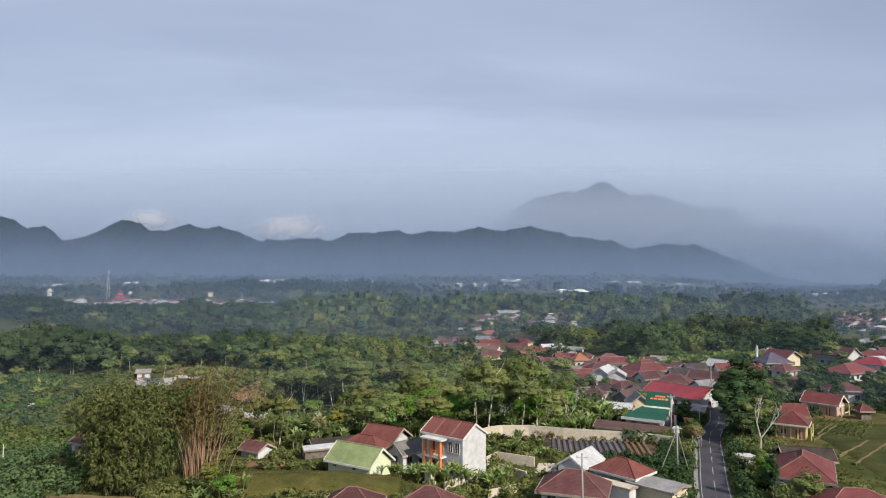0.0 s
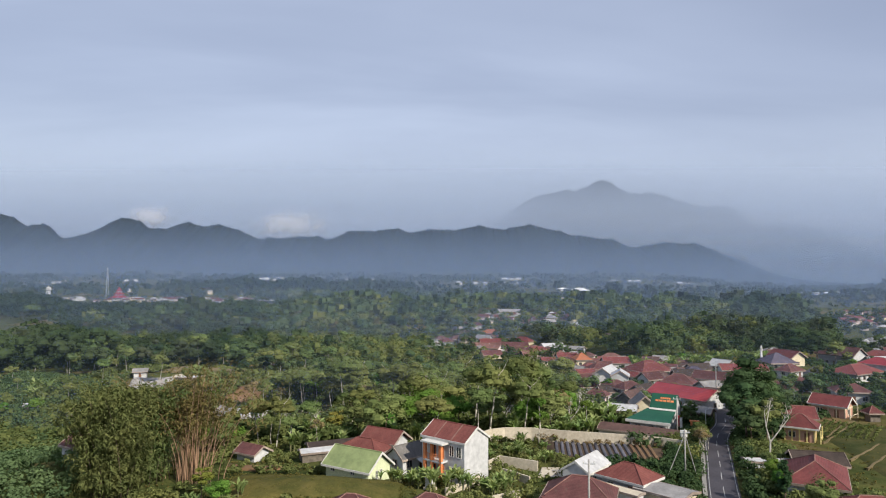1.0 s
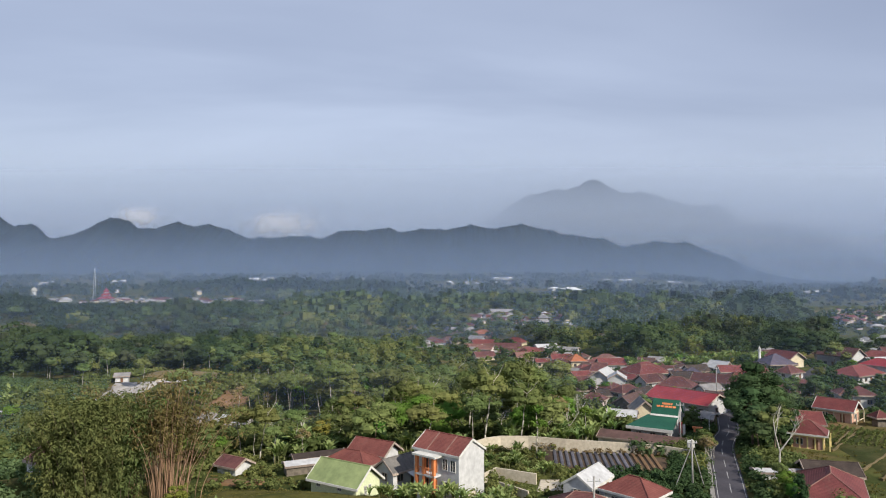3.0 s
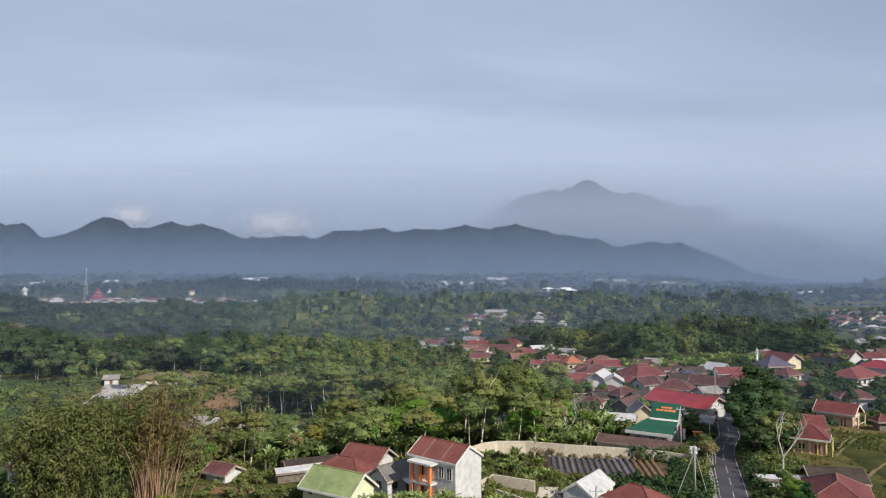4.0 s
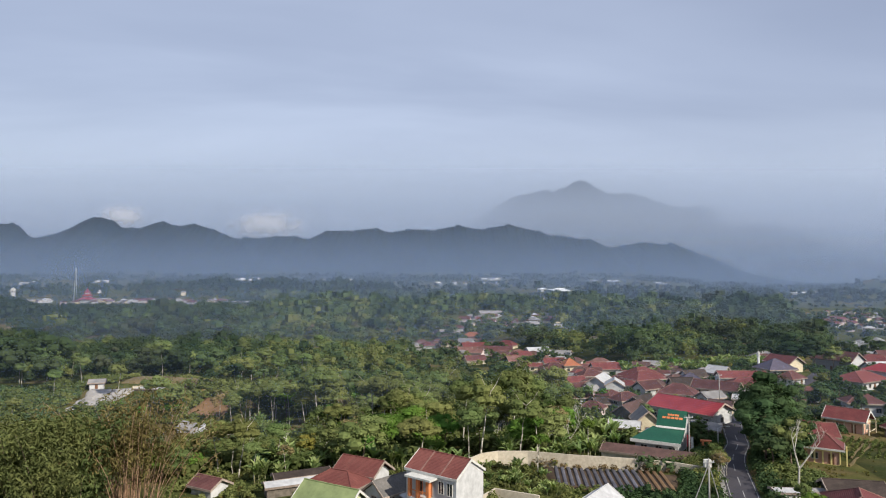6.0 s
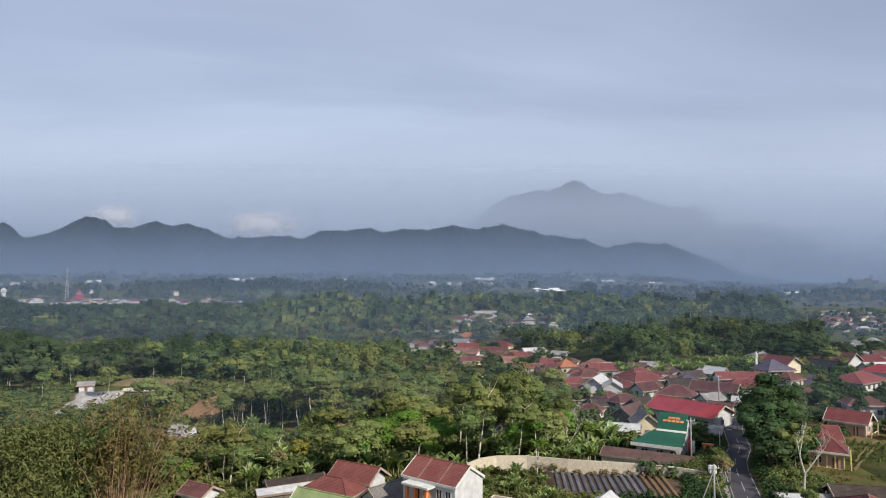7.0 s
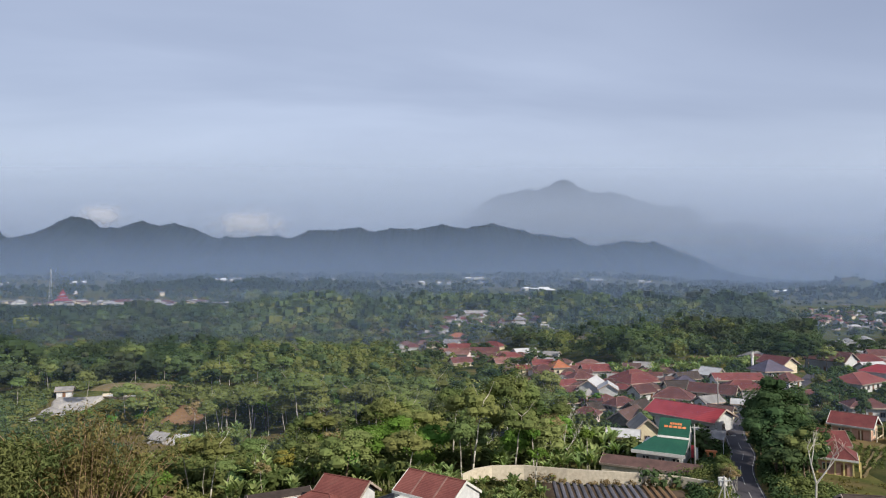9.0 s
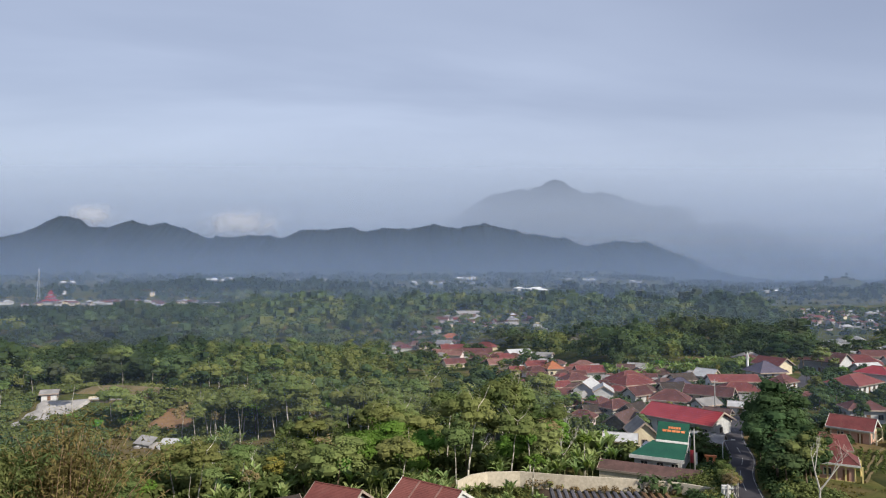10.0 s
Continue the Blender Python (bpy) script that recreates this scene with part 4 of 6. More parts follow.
LANE_LOOK = [(ROOF_DUSTY, CREAM, "cream house under a dusty brown tiled roof"), (ROOF_DUSTY, PINK, "pinkish house under a dusty brown tiled roof"), (ROOF_BROWN, CREAM, "cream house under a dark brown tiled roof"), (ROOF_DUSTY, WHITE, "white house under a dusty brown tiled roof"),
             (ROOF_RED, WHITE, "white house under a red tiled roof"), (ROOF_DUSTY, TIMBER, "timber house under a dusty brown tiled roof"), (ROOF_GREY, WHITE, "white house with a pale sheet roof")]
hrng = np.random.default_rng(77)
hamlet(hrng, 42, (30, 76), (144, 232), "village houses", (4.2, 6.6), NEAR_LOOK, 0.22, True)
for k in range(46):
    u = hrng.uniform()
    side = hrng.normal() * 7.0
    hamlet(hrng, 1, (54 - 58 * u + side - 2, 54 - 58 * u + side + 2), (226 + 94 * u + 0.6 * side, 232 + 94 * u + 0.6 * side), "houses beyond the wood", (5.0, 8.5), LANE_LOOK, 0.18)
hamlet(hrng, 10, (-10, 100), (300, 420), "houses beyond the wood", (6, 10), FAR_LOOK)
hamlet(hrng, 14, (8, 74), (360, 480), "houses beyond the wood", (5, 9), FAR_LOOK[3:7], 0.3)
hamlet(hrng, 14, (105, 165), (195, 250), "houses by the upper road", (7, 11), FAR_LOOK)
for k in range(46):
    y = hrng.uniform(345, 520)
    hamlet(hrng, 1, ((y - 20) * 0.605, (y - 20) * 0.78), (y, y + 4), "houses of the eastern hamlet", (4, 8), FAR_LOOK, 0.2, tall=1.2)
hamlet(hrng, 58, (-372, -208), (640, 724), "houses of the western hamlet", (5, 10), FAR_LOOK + FAR_LOOK[4:6], 0.12, tall=1.5)
hamlet(hrng, 16, (-520, -385), (690, 760), "houses of the western hamlet", (6, 14), FAR_LOOK[3:6], 0.2, tall=1.3)
hamlet(hrng, 10, (120, 330), (560, 700), "houses of the plain", (12, 26), FAR_LOOK[4:6])
hamlet(hrng, 14, (-600, 700), (800, 1000), "roofs of the distant plain", (10, 18), FAR_LOOK[4:6], tall=2.6)
FOOT_LOOK = [(ROOF_BRIGHT, FASCIA, "distant pale warehouse with a bright metal roof"), (ROOF_BRIGHT, WHITE, "distant white warehouse with a bright metal roof"), (ROOF_WHITE, FASCIA, "distant white warehouse with a pale roof")]
# clusters on the foot of the range: slope of the sight line, distance, spread to the sides, number of roofs, largest length
FOOT = ((-0.335, 1440, 42, 11, 22), (-0.295, 1500, 26, 6, 17), (-0.165, 1500, 40, 9, 20), (-0.60, 1330, 60, 3, 20), (-0.475, 1400, 60, 3, 14), (0.078, 1520, 20, 3, 24), (0.085, 1300, 30, 3, 14),
        (0.178, 1010, 20, 4, 24), (0.255, 1480, 55, 5, 14), (0.02, 1260, 40, 4, 14), (0.335, 1340, 60, 3, 12), (0.545, 1040, 30, 9, 14), (0.60, 1180, 60, 6, 14), (-0.40, 1260, 60, 5, 14))
for slope, far, spread, count, longest in FOOT:
    hamlet(hrng, count, (slope * far - spread, slope * far + spread), (far - 35, far + 35), "roofs at the foot of the range", (0.5 * longest, longest), FOOT_LOOK, 0.12, tall=1.9, name="warehouse")


def onion_tower(x, y, height, r, label, wall, cap):
    z = gz(x, y)
    t = empty("minaret", x, y, z)
    bm = bmesh.new()
    tube(bm, (0, 0, -0.5), (0, 0, height * 0.72), r, r * 0.8, 10)
    part("shaft", bm, wall, t, smooth=True)
    bm = bmesh.new()
    tube(bm, (0, 0, height * 0.72), (0, 0, height * 0.76), r * 1.35, r * 1.35, 10)
    part("gallery", bm, FASCIA, t)
    bm = bmesh.new()
    prof = [(0.76, 0.8), (0.80, 1.05), (0.85, 0.95), (0.90, 0.5), (0.94, 0.16), (1.0, 0.03)]
    for (a, ra), (b, rb) in zip(prof, prof[1:]):
        tube(bm, (0, 0, height * a), (0, 0, height * b), r * ra, r * rb, 10)
    part("dome", bm, cap, t, smooth=True)
    tagged(t, label, "minaret")


onion_tower(86.8, 192.0, 6.6, 0.36, "small white dome on the mosque roof", WHITE, FASCIA)
tower = empty("tower", -356.0, 668.0, gz(-356.0, 668.0))
for half, z0, z1 in ((5.0, -0.5, 4.0), (3.0, 6.0, 7.4), (1.6, 9.4, 10.6)):
    part("wall", one_box(-half, half, -half, half, z0, z1), WHITE, tower)
for half, z0, z1, tip in ((6.6, 4.0, 6.6, 2.6), (4.0, 7.4, 9.8, 1.4), (2.2, 10.6, 15.0, 0.1)):
    bm = bmesh.new()
    low, top = ([bm.verts.new((sx * w, sy * w, zz)) for sx, sy in ((-1, -1), (1, -1), (1, 1), (-1, 1))] for w, zz in ((half, z0), (tip, z1)))
    bm.faces.new(low[::-1])
    bm.faces.new(top)
    for k in range(4):
        bm.faces.new((low[k], low[(k + 1) % 4], top[(k + 1) % 4], top[k]))
    part("roof", bm, ROOF_CRIMSON, tower)
tagged(tower, "tiered tower with red roofs over distant houses", "tower")
onion_tower(-452.0, 700.0, 17.0, 2.6, "white tower over distant roofs", WHITE, FASCIA)


def mast(x, y, height):
    t = empty("radio_mast", x, y, gz(x, y))
    for k in range(4):
        bm = bmesh.new()
        a = k * math.pi / 2
        tube(bm, (math.cos(a) * 2.2, math.sin(a) * 2.2, -0.5), (math.cos(a) * 0.5, math.sin(a) * 0.5, height), 0.16, 0.11, 5)
        part("leg", bm, STEEL, t)
    for k in range(1, 10):
        u = k / 10
        w = 2.2 - 1.7 * u
        bm = bmesh.new()
        box(bm, -w * 0.72, w * 0.72, -w * 0.72, w * 0.72, height * u, height * u + 0.14)
        part("brace", bm, STEEL, t)
    tagged(t, "thin lattice radio mast in the haze", "mast")


mast(-420.0, 760.0, 38.0)

def greenhouse(x, y, rot, L, W, H):
    """A long tunnel of pale sheet over hoops, with closed ends."""
    FOOTPRINTS.append((x, y, L / 2))
    t = empty("greenhouse", x, y, gz(x, y), rot)
    ring = [(W / 2 * math.cos(a), H * math.sin(a)) for a in np.linspace(0, math.pi, 9)]
    bm = bmesh.new()
    rows = [[bm.verts.new((xx, yy, zz - (0.4 if k in (0, 8) else 0))) for k, (yy, zz) in enumerate(ring)] for xx in np.linspace(-L / 2, L / 2, 7)]
    for r0, r1 in zip(rows, rows[1:]):
        for k in range(8):
            bm.faces.new((r0[k], r0[k + 1], r1[k + 1], r1[k]))
    part("cover", bm, ROOF_GREY, t, smooth=True)
    for xx in (-L / 2 + 0.05, L / 2 - 0.05):
        bm = bmesh.new()
        a, b = ([bm.verts.new((xx + d, yy * 0.98, zz * 0.98 - 0.2)) for yy, zz in ring] for d in (-0.03, 0.03))
        bm.faces.new(a)
        bm.faces.new(b[::-1])
        for k in range(9):
            bm.faces.new((a[k], a[(k + 1) % 9], b[(k + 1) % 9], b[k]))
        part("end_wall", bm, ROOF_WHITE, t)
    for xx in np.linspace(-L / 2, L / 2, 7):
        bm = bmesh.new()
        polytube(bm, [(xx, yy * 1.01, zz * 1.01) for yy, zz in ring], [0.05] * 9, 4)
        part("hoop", bm, STEEL, t)
    tagged(t, "long arched greenhouse covered with grey sheet", "greenhouse", "greenhouses by the upper road")


for k in range(7):
    greenhouse(150.0 + 6.4 * k, 246.0 + 4.0 * k, 62, 15.0, 6.0, 2.6)
for k in range(5):
    greenhouse(168.0 + 6.4 * k, 284.0 + 4.0 * k, 62, 15.0, 6.0, 2.6)

# ---- by the road: shed, poles, gate, tarpaulins ----
house(29.0, 106.8, -29, 12.6, 4.2, 1.1, 0.75, "gable", ROOF_RUST, CONCRETE, 0.2, "long low shed with a rusty sheet roof", z=4.75, windows=False, ridge=False)
house(22.6, 73.6, -45, 5.6, 4.0, 1.75, 0.35, "gable", ROOF_GREY, CREAM, 0.3, "carport with a grey sheet roof", z=5.5, windows=False, ridge=False)
house(17.2, 74.3, -45, 6.6, 1.6, 1.75, 0.12, "gable", CONCRETE, WHITE, 0.15, "flat concrete porch roof", z=5.5, windows=False, ridge=False)
house(2.2, 63.4, -15, 6.0, 4.0, 1.90, 0.8, "gable", ROOF_WHITE, WHITE, 0.3, "white house with a pale sheet roof", z=5.5)
house(-28.0, 93.6, -30, 4.2, 3.4, 0.6, 0.95, "gable", ROOF_BROWN, WHITE, 0.4, "small white house with a brown tiled roof", z=5.0)
house(-18.0, 92.6, 24, 6.4, 2.6, 0.65, 0.4, "gable", ROOF_WHITE, TIMBER, 0.2, "long animal shed with a pale sheet roof", z=5.5, windows=False, ridge=False)
house(-17.4, 95.4, 26, 7.0, 2.6, 0.8, 0.5, "gable", ROOF_DARK, TIMBER, 0.2, "long shed with a dark sheet roof", z=5.5, windows=False, ridge=False)
house(-45.0, 81.5, -30, 4.2, 3.4, 1.9, 1.1, "gable", ROOF_BROWN, WHITE, 0.3, "small white hut with a brown roof among bushes")
house(-88.6, 182.6, 20, 4.0, 3.2, 1.9, 0.8, "gable", ROOF_GREY, WHITE, 0.4, "white hut with a pale roof above the rock face")
house(-75.4, 183.4, -3, 8.2, 2.6, 0.55, 0.35, "gable", ROOF_WHITE, TIMBER, 0.3, "long low shed with a white sheet roof beside the terrace", windows=False, ridge=False)
house(-93.0, 144.0, 18, 3.6, 2.6, 0.7, 0.5, "gable", ROOF_WHITE, TIMBER, 0.3, "small hut with a white sheet roof on the slope", windows=False, ridge=False)
house(39.4, 88.6, -6, 4.4, 2.0, 0.9, 0.25, "gable", ROOF_WHITE, WHITE, 0.15, "low stall with a white sheet roof", z=5.5, windows=False, ridge=False)
house(42.8, 88.9, -6, 2.8, 1.6, 0.8, 0.25, "gable", ROOF_GREY, WHITE, 0.15, "low stall with a grey sheet roof", z=5.5, windows=False, ridge=False)


def power_pole(x, y, height, stays, label):
    t = empty("power_pole", x, y, gz(x, y))
    bm = bmesh.new()
    tube(bm, (0, 0, -0.5), (0, 0, height), 0.13, 0.08, 8)
    part("post", bm, WEATHERED, t, smooth=True)
    part("crossarm", one_box(-0.6, 0.6, -0.04, 0.04, height - 0.46, height - 0.38), STEEL, t)
    for xx in (-0.5, 0.0, 0.5):
        bm = bmesh.new()
        tube(bm, (xx, 0, height - 0.38), (xx, 0, height - 0.18), 0.05, 0.03, 6)
        part("insulator", bm, FASCIA, t)
    if stays:
        part("transformer", one_box(-0.35, 0.35, 0.1, 0.6, height - 1.0, height - 0.25), FASCIA, t, "pale grey transformer box")
        for dx, dy in ((-2.6, -0.6), (1.4, -0.5)):
            bm = bmesh.new()
            tube(bm, (0, 0, height - 0.6), (dx, dy, -0.2), 0.05, 0.05, 6)
            part("stay", bm, WEATHERED, t)
    tagged(t, label, "pole")


power_pole(28.0, 83.6, 6.0, True, "concrete power pole with a transformer and stays")
power_pole(12.9, 65.6, 7.0, False, "slim concrete power pole beside the houses")
power_pole(55.3, 144.1, 7.0, False, "slim concrete power pole among the roofs")
power_pole(34.0, 104.6, 6.4, False, "slim concrete power pole by the road")


def gate_post(x, y, rot):
    t = empty("gateway", x, y, gz(x, y), rot)
    for xx in (-0.42, 0.42):
        part("pillar", one_box(xx - 0.15, xx + 0.15, -0.18, 0.18, -0.3, 1.8), ORANGE, t)
    part("lintel", one_box(-0.75, 0.75, -0.24, 0.24, 1.8, 2.0), ORANGE, t)
    part("panel", one_box(-0.27, 0.27, -0.06, 0.06, 0.0, 1.3), SALMON, t)
    tagged(t, "orange painted gateway beside the road", "gateway")


gate_post(38.2, 109.2, -20)


def street_lamp(x, y, rot):
    t = empty("street_lamp", x, y, gz(x, y), rot)
    bm = bmesh.new()
    tube(bm, (0, 0, -0.3), (0, 0, 3.3), 0.06, 0.045, 7)
    part("post", bm, STEEL, t, smooth=True)
    bm = bmesh.new()
    polytube(bm, [(0, 0, 3.2), (0.3, 0, 3.5), (1.2, 0, 3.6)], [0.04, 0.035, 0.03], 6)
    part("arm", bm, STEEL, t, smooth=True)
    part("lamp_head", one_box(1.1, 1.65, -0.1, 0.1, 3.55, 3.66), FASCIA, t, "flat pale lamp head")
    tagged(t, "slim steel street lamp beside the road", "street lamp")


street_lamp(40.6, 110.7, -10)


def flagstaff_sign(x, y):
    t = empty("sign_board", x, y, gz(x, y), -20)
    part("panel", one_box(-0.5, 0.0, -0.04, 0.04, 1.2, 2.9), ROOF_CRIMSON, t, "red cloth banner")
    part("panel", one_box(0.03, 0.4, -0.04, 0.04, 0.9, 2.6), FASCIA, t, "white cloth banner")
    part("post", one_box(-0.56, -0.51, -0.03, 0.03, -0.3, 3.2), STEEL, t)
    tagged(t, "tall red and white banner on a post", "banner")


flagstaff_sign(35.7, 108.6)


# ---- vegetable plot, bare soil, rock face ----
def patch(name, corners, lift, material, label, category, bumps=0.0, n=16, thick=0.6):
    rng = np.random.default_rng(len(name))
    (ax, ay), (bx, by), (cx, cy), (dx, dy) = corners
    bm = bmesh.new()
    rows = []
    for i in range(n + 1):
        row = []
        for j in range(n + 1):
            u, v = i / n, j / n
            edge = min(u, v, 1 - u, 1 - v) * 4
            x = (ax * (1 - u) + bx * u) * (1 - v) + (dx * (1 - u) + cx * u) * v
            y = (ay * (1 - u) + by * u) * (1 - v) + (dy * (1 - u) + cy * u) * v
            wob = 0.9 * noise.noise((x * 0.22, y * 0.22, 3.0))
            x, y = x + wob * (1 - min(edge, 1)), y + wob * (1 - min(edge, 1))
            z = gz(x, y) + (lift + 0.2 if edge > 0 else -thick) + bumps * noise.fractal((x * 0.5, y * 0.5, 0.0), 1.0, 2.0, 4) * min(edge, 1)
            row.append(bm.verts.new((x, y, z)))
        rows.append(row)
    for i in range(n):
        for j in range(n):
            bm.faces.new((rows[i][j], rows[i + 1][j], rows[i + 1][j + 1], rows[i][j + 1]))
    return tagged(finish(name, bm, material, smooth=True), label, category, kind="structure")


def beds():
    for k in range(17):
        x1 = 15.2 + 0.79 * k
        y1 = 102.6 - 0.30 * (x1 - 15.2)
        y0 = 94.6 - 0.38 * k
        x0 = x1 - 0.12 * (y1 - y0)
        bm = bmesh.new()
        n = 12
        rows = []
        for i in range(n + 1):
            u = i / n
            row = []
            for off, zz in ((-0.25, -0.15), (-0.20, 0.10), (0.0, 0.14), (0.20, 0.10), (0.25, -0.15)):
                x, y = x0 + (x1 - x0) * u + off, y0 + (y1 - y0) * u
                row.append(bm.verts.new((x, y, gz(x, y) + 0.25 + zz + 0.05 * noise.noise((x * 2, y * 2, k)))))
            rows.append(row)
        for r0, r1 in zip(rows, rows[1:]):
            for q in range(4):
                bm.faces.new((r0[q], r0[q + 1], r1[q + 1], r1[q]))
        bm.faces.new(rows[0])
        bm.faces.new(rows[-1][::-1])
        ob = finish("planting_bed", bm, FOILS if k < 13 else SOIL)
        tagged(ob, "long vegetable bed under grey mulch sheet" if k < 13 else "long bed of bare brown soil", "planting bed", "beds of the vegetable plot")


patch("plot_soil", [(12.5, 103.2), (30.5, 97.2), (27.0, 89.0), (13.0, 94.0)], 0.02, WETSOIL, "dark damp soil of the vegetable plot", "soil")
beds()
patch("yard", YARD, -0.12, CONCRETE, "pale concrete yard between the garden walls", "yard")
patch("grass_bank", [(-30, 71), (-4.5, 72), (-4.5, 79.5), (-27, 85)], 0.02, GRASS, "smooth olive-brown grass bank before the houses", "grass", 0.1)
patch("field_grass", [(51, 82), (76, 84), (88, 116), (57, 111)], 0.02, FIELD, "olive grass terraces below the salmon house", "grass", 0.1)
patch("terrace_soil", [(-86, 186.5), (-66, 186.0), (-60, 196), (-84, 200)], 0.1, DRY, "dry brown grass terrace above the rock face", "soil", 0.15)
patch("clay_bank", [(-63, 171), (-52, 171), (-53, 183), (-61, 183)], 0.3, SOIL, "bare reddish clay bank", "soil", 0.25)
patch("dry_strip", [(-30, 87.5), (-22, 86.5), (-22, 88.5), (-30, 89.5)], 0.15, SOIL, "strip of dry brown grass and soil", "soil", 0.2)
patch("rock_face", [(-84.8, 160.2), (-81.4, 169.0), (-78.8, 183.4), (-89.6, 181.6)], 0.5, STONE, "pale quarried rock face below the hut", "rock", 0.5, 26)
for a, b in (((55, 103), (66, 114)), ((52.5, 92), (62, 101)), ((52.3, 88), (63, 98.5)), ((57.5, 106.5), (68.5, 118))):
    ln = [Vector((a[0] + (b[0] - a[0]) * k / 12 + 0.1 * math.sin(k * 1.7), a[1] + (b[1] - a[1]) * k / 12, 0)) for k in range(13)]
    tagged(ribbon("terrace_edge", ln, -0.13, 0.13, 0.30, 0.4, DRY), "narrow earthen terrace edge of the fields", "terrace edge", kind="structure")
patch("far_field", [(-143, 485), (-112, 486), (-130, 561), (-162, 550)], 0.3, DRY, "dry brown field in the valley", "field", 0.1)
patch("far_clearing", [(-228, 347), (-213, 355), (-239, 394), (-253, 386)], 0.3, DRY, "bare brown clearing in the wood", "field", 0.2)
patch("far_meadow", [(-272, 330), (-216, 328), (-232, 372), (-285, 370)], 0.3, FIELD, "light green meadow in a clearing of the wood", "field", 0.2)
patch("slope_path", [(-47, 69.4), (-33, 70.8), (-33, 71.5), (-47, 70.2)], 0.05, DRY, "pale dirt path below the coffee slope", "path", 0.1)
wall_run("platform_wall", [(-79.5, 182.5), (-72.5, 186.5)], 2.75, 0.5, "low white concrete wall above the slope")


def rocks(cx, cy, rx, ry, count, seed, label, size):
    rng = np.random.default_rng(seed)
    t = empty("rock_heap", cx, cy, gz(cx, cy))
    for k in range(count):
        bm = bmesh.new()
        bmesh.ops.create_icosphere(bm, subdivisions=1, radius=1.0)
        s = size * rng.uniform(0.4, 1.3)
        ox, oy = rng.uniform(-rx, rx), rng.uniform(-ry, ry)
        oz = gz(cx + ox, cy + oy) - gz(cx, cy) + s * 0.2
        for v in bm.verts:
            v.co = Vector((v.co.x * s * rng.uniform(0.7, 1.2) + ox, v.co.y * s * rng.uniform(0.7, 1.2) + oy, v.co.z * s * rng.uniform(0.4, 0.8) + oz))
        part("rock", bm, STONE, t)
    tagged(t, label, "rocks")
    return t


rocks(-82.0, 173.5, 4.0, 3.0, 22, 31, "heap of pale broken rock on the slope", 0.7)
heap = rocks(-51.6, 158.0, 5.5, 2.4, 40, 32, "pale rubble of a fallen hut", 0.9)
bm = bmesh.new()
slab(bm, [(-6.5, -1.0, 1.3), (-3.0, -1.6, 0.9), (-2.4, 1.2, 1.9), (-5.8, 1.6, 2.4)], 0.08)
part("fallen_roof", bm, ROOF_GREY, heap)
bm = bmesh.new()
slab(bm, [(-1.6, -1.6, 0.6), (2.6, -1.8, 0.5), (2.3, 0.8, 1.7), (-1.2, 1.0, 1.8)], 0.08)
part("fallen_roof", bm, ROOF_WHITE, heap)
FOOTPRINTS += [(-51.6, 158.0, 6.0), (-85.0, 166.5, 4.0), (-83.0, 172.5, 5.0), (-88.6, 182.6, 4.0), (-80.0, 179.0, 6.0), (-75.4, 182.0, 5.0), (-46.5, 154.5, 4.0)]

# ---- plants ----


def leaf_quads(rng, centres, radii, count, size, squash=0.8, hub=None, slim=1.0, droop=0.0):
    """count leaves round each clump centre, facing mostly outwards: (n, 4, 3)."""
    c = np.repeat(np.asarray(centres, float), count, 0)
    r = np.repeat(np.asarray(radii, float), count, 0)
    d = rng.normal(size=c.shape)
    d[:, 2] = d[:, 2] + 0.35
    d /= np.linalg.norm(d, axis=1, keepdims=True)
    p = c + d * (r * rng.uniform(0.74, 1.26, len(c)))[:, None] * np.array([1, 1, squash])
    nrm = d + rng.normal(size=d.shape) * 0.26
    if hub is not None:
        far = p - np.repeat(np.asarray(hub, float), count, 0)
        nrm = 0.45 * nrm + 0.75 * far / np.linalg.norm(far, axis=1, keepdims=True)
    nrm[:, 2] += 0.4
    nrm /= np.linalg.norm(nrm, axis=1, keepdims=True)
    t = np.cross(nrm, rng.normal(size=d.shape))
    t /= np.linalg.norm(t, axis=1, keepdims=True)
    if droop:
        t[:, 2] -= droop
        t -= nrm * np.sum(t * nrm, axis=1, keepdims=True)
        t /= np.linalg.norm(t, axis=1, keepdims=True)
    b = np.cross(nrm, t)
    s = (size * rng.uniform(0.6, 1.35, len(c)))[:, None]
    k = rng.uniform(0.45, 0.8, len(c))[:, None] * slim
    bendy = -nrm * s * 0.18
    return np.stack([p - t * s + bendy, p - b * s * k, p + t * s + bendy, p + b * s * k], 1)


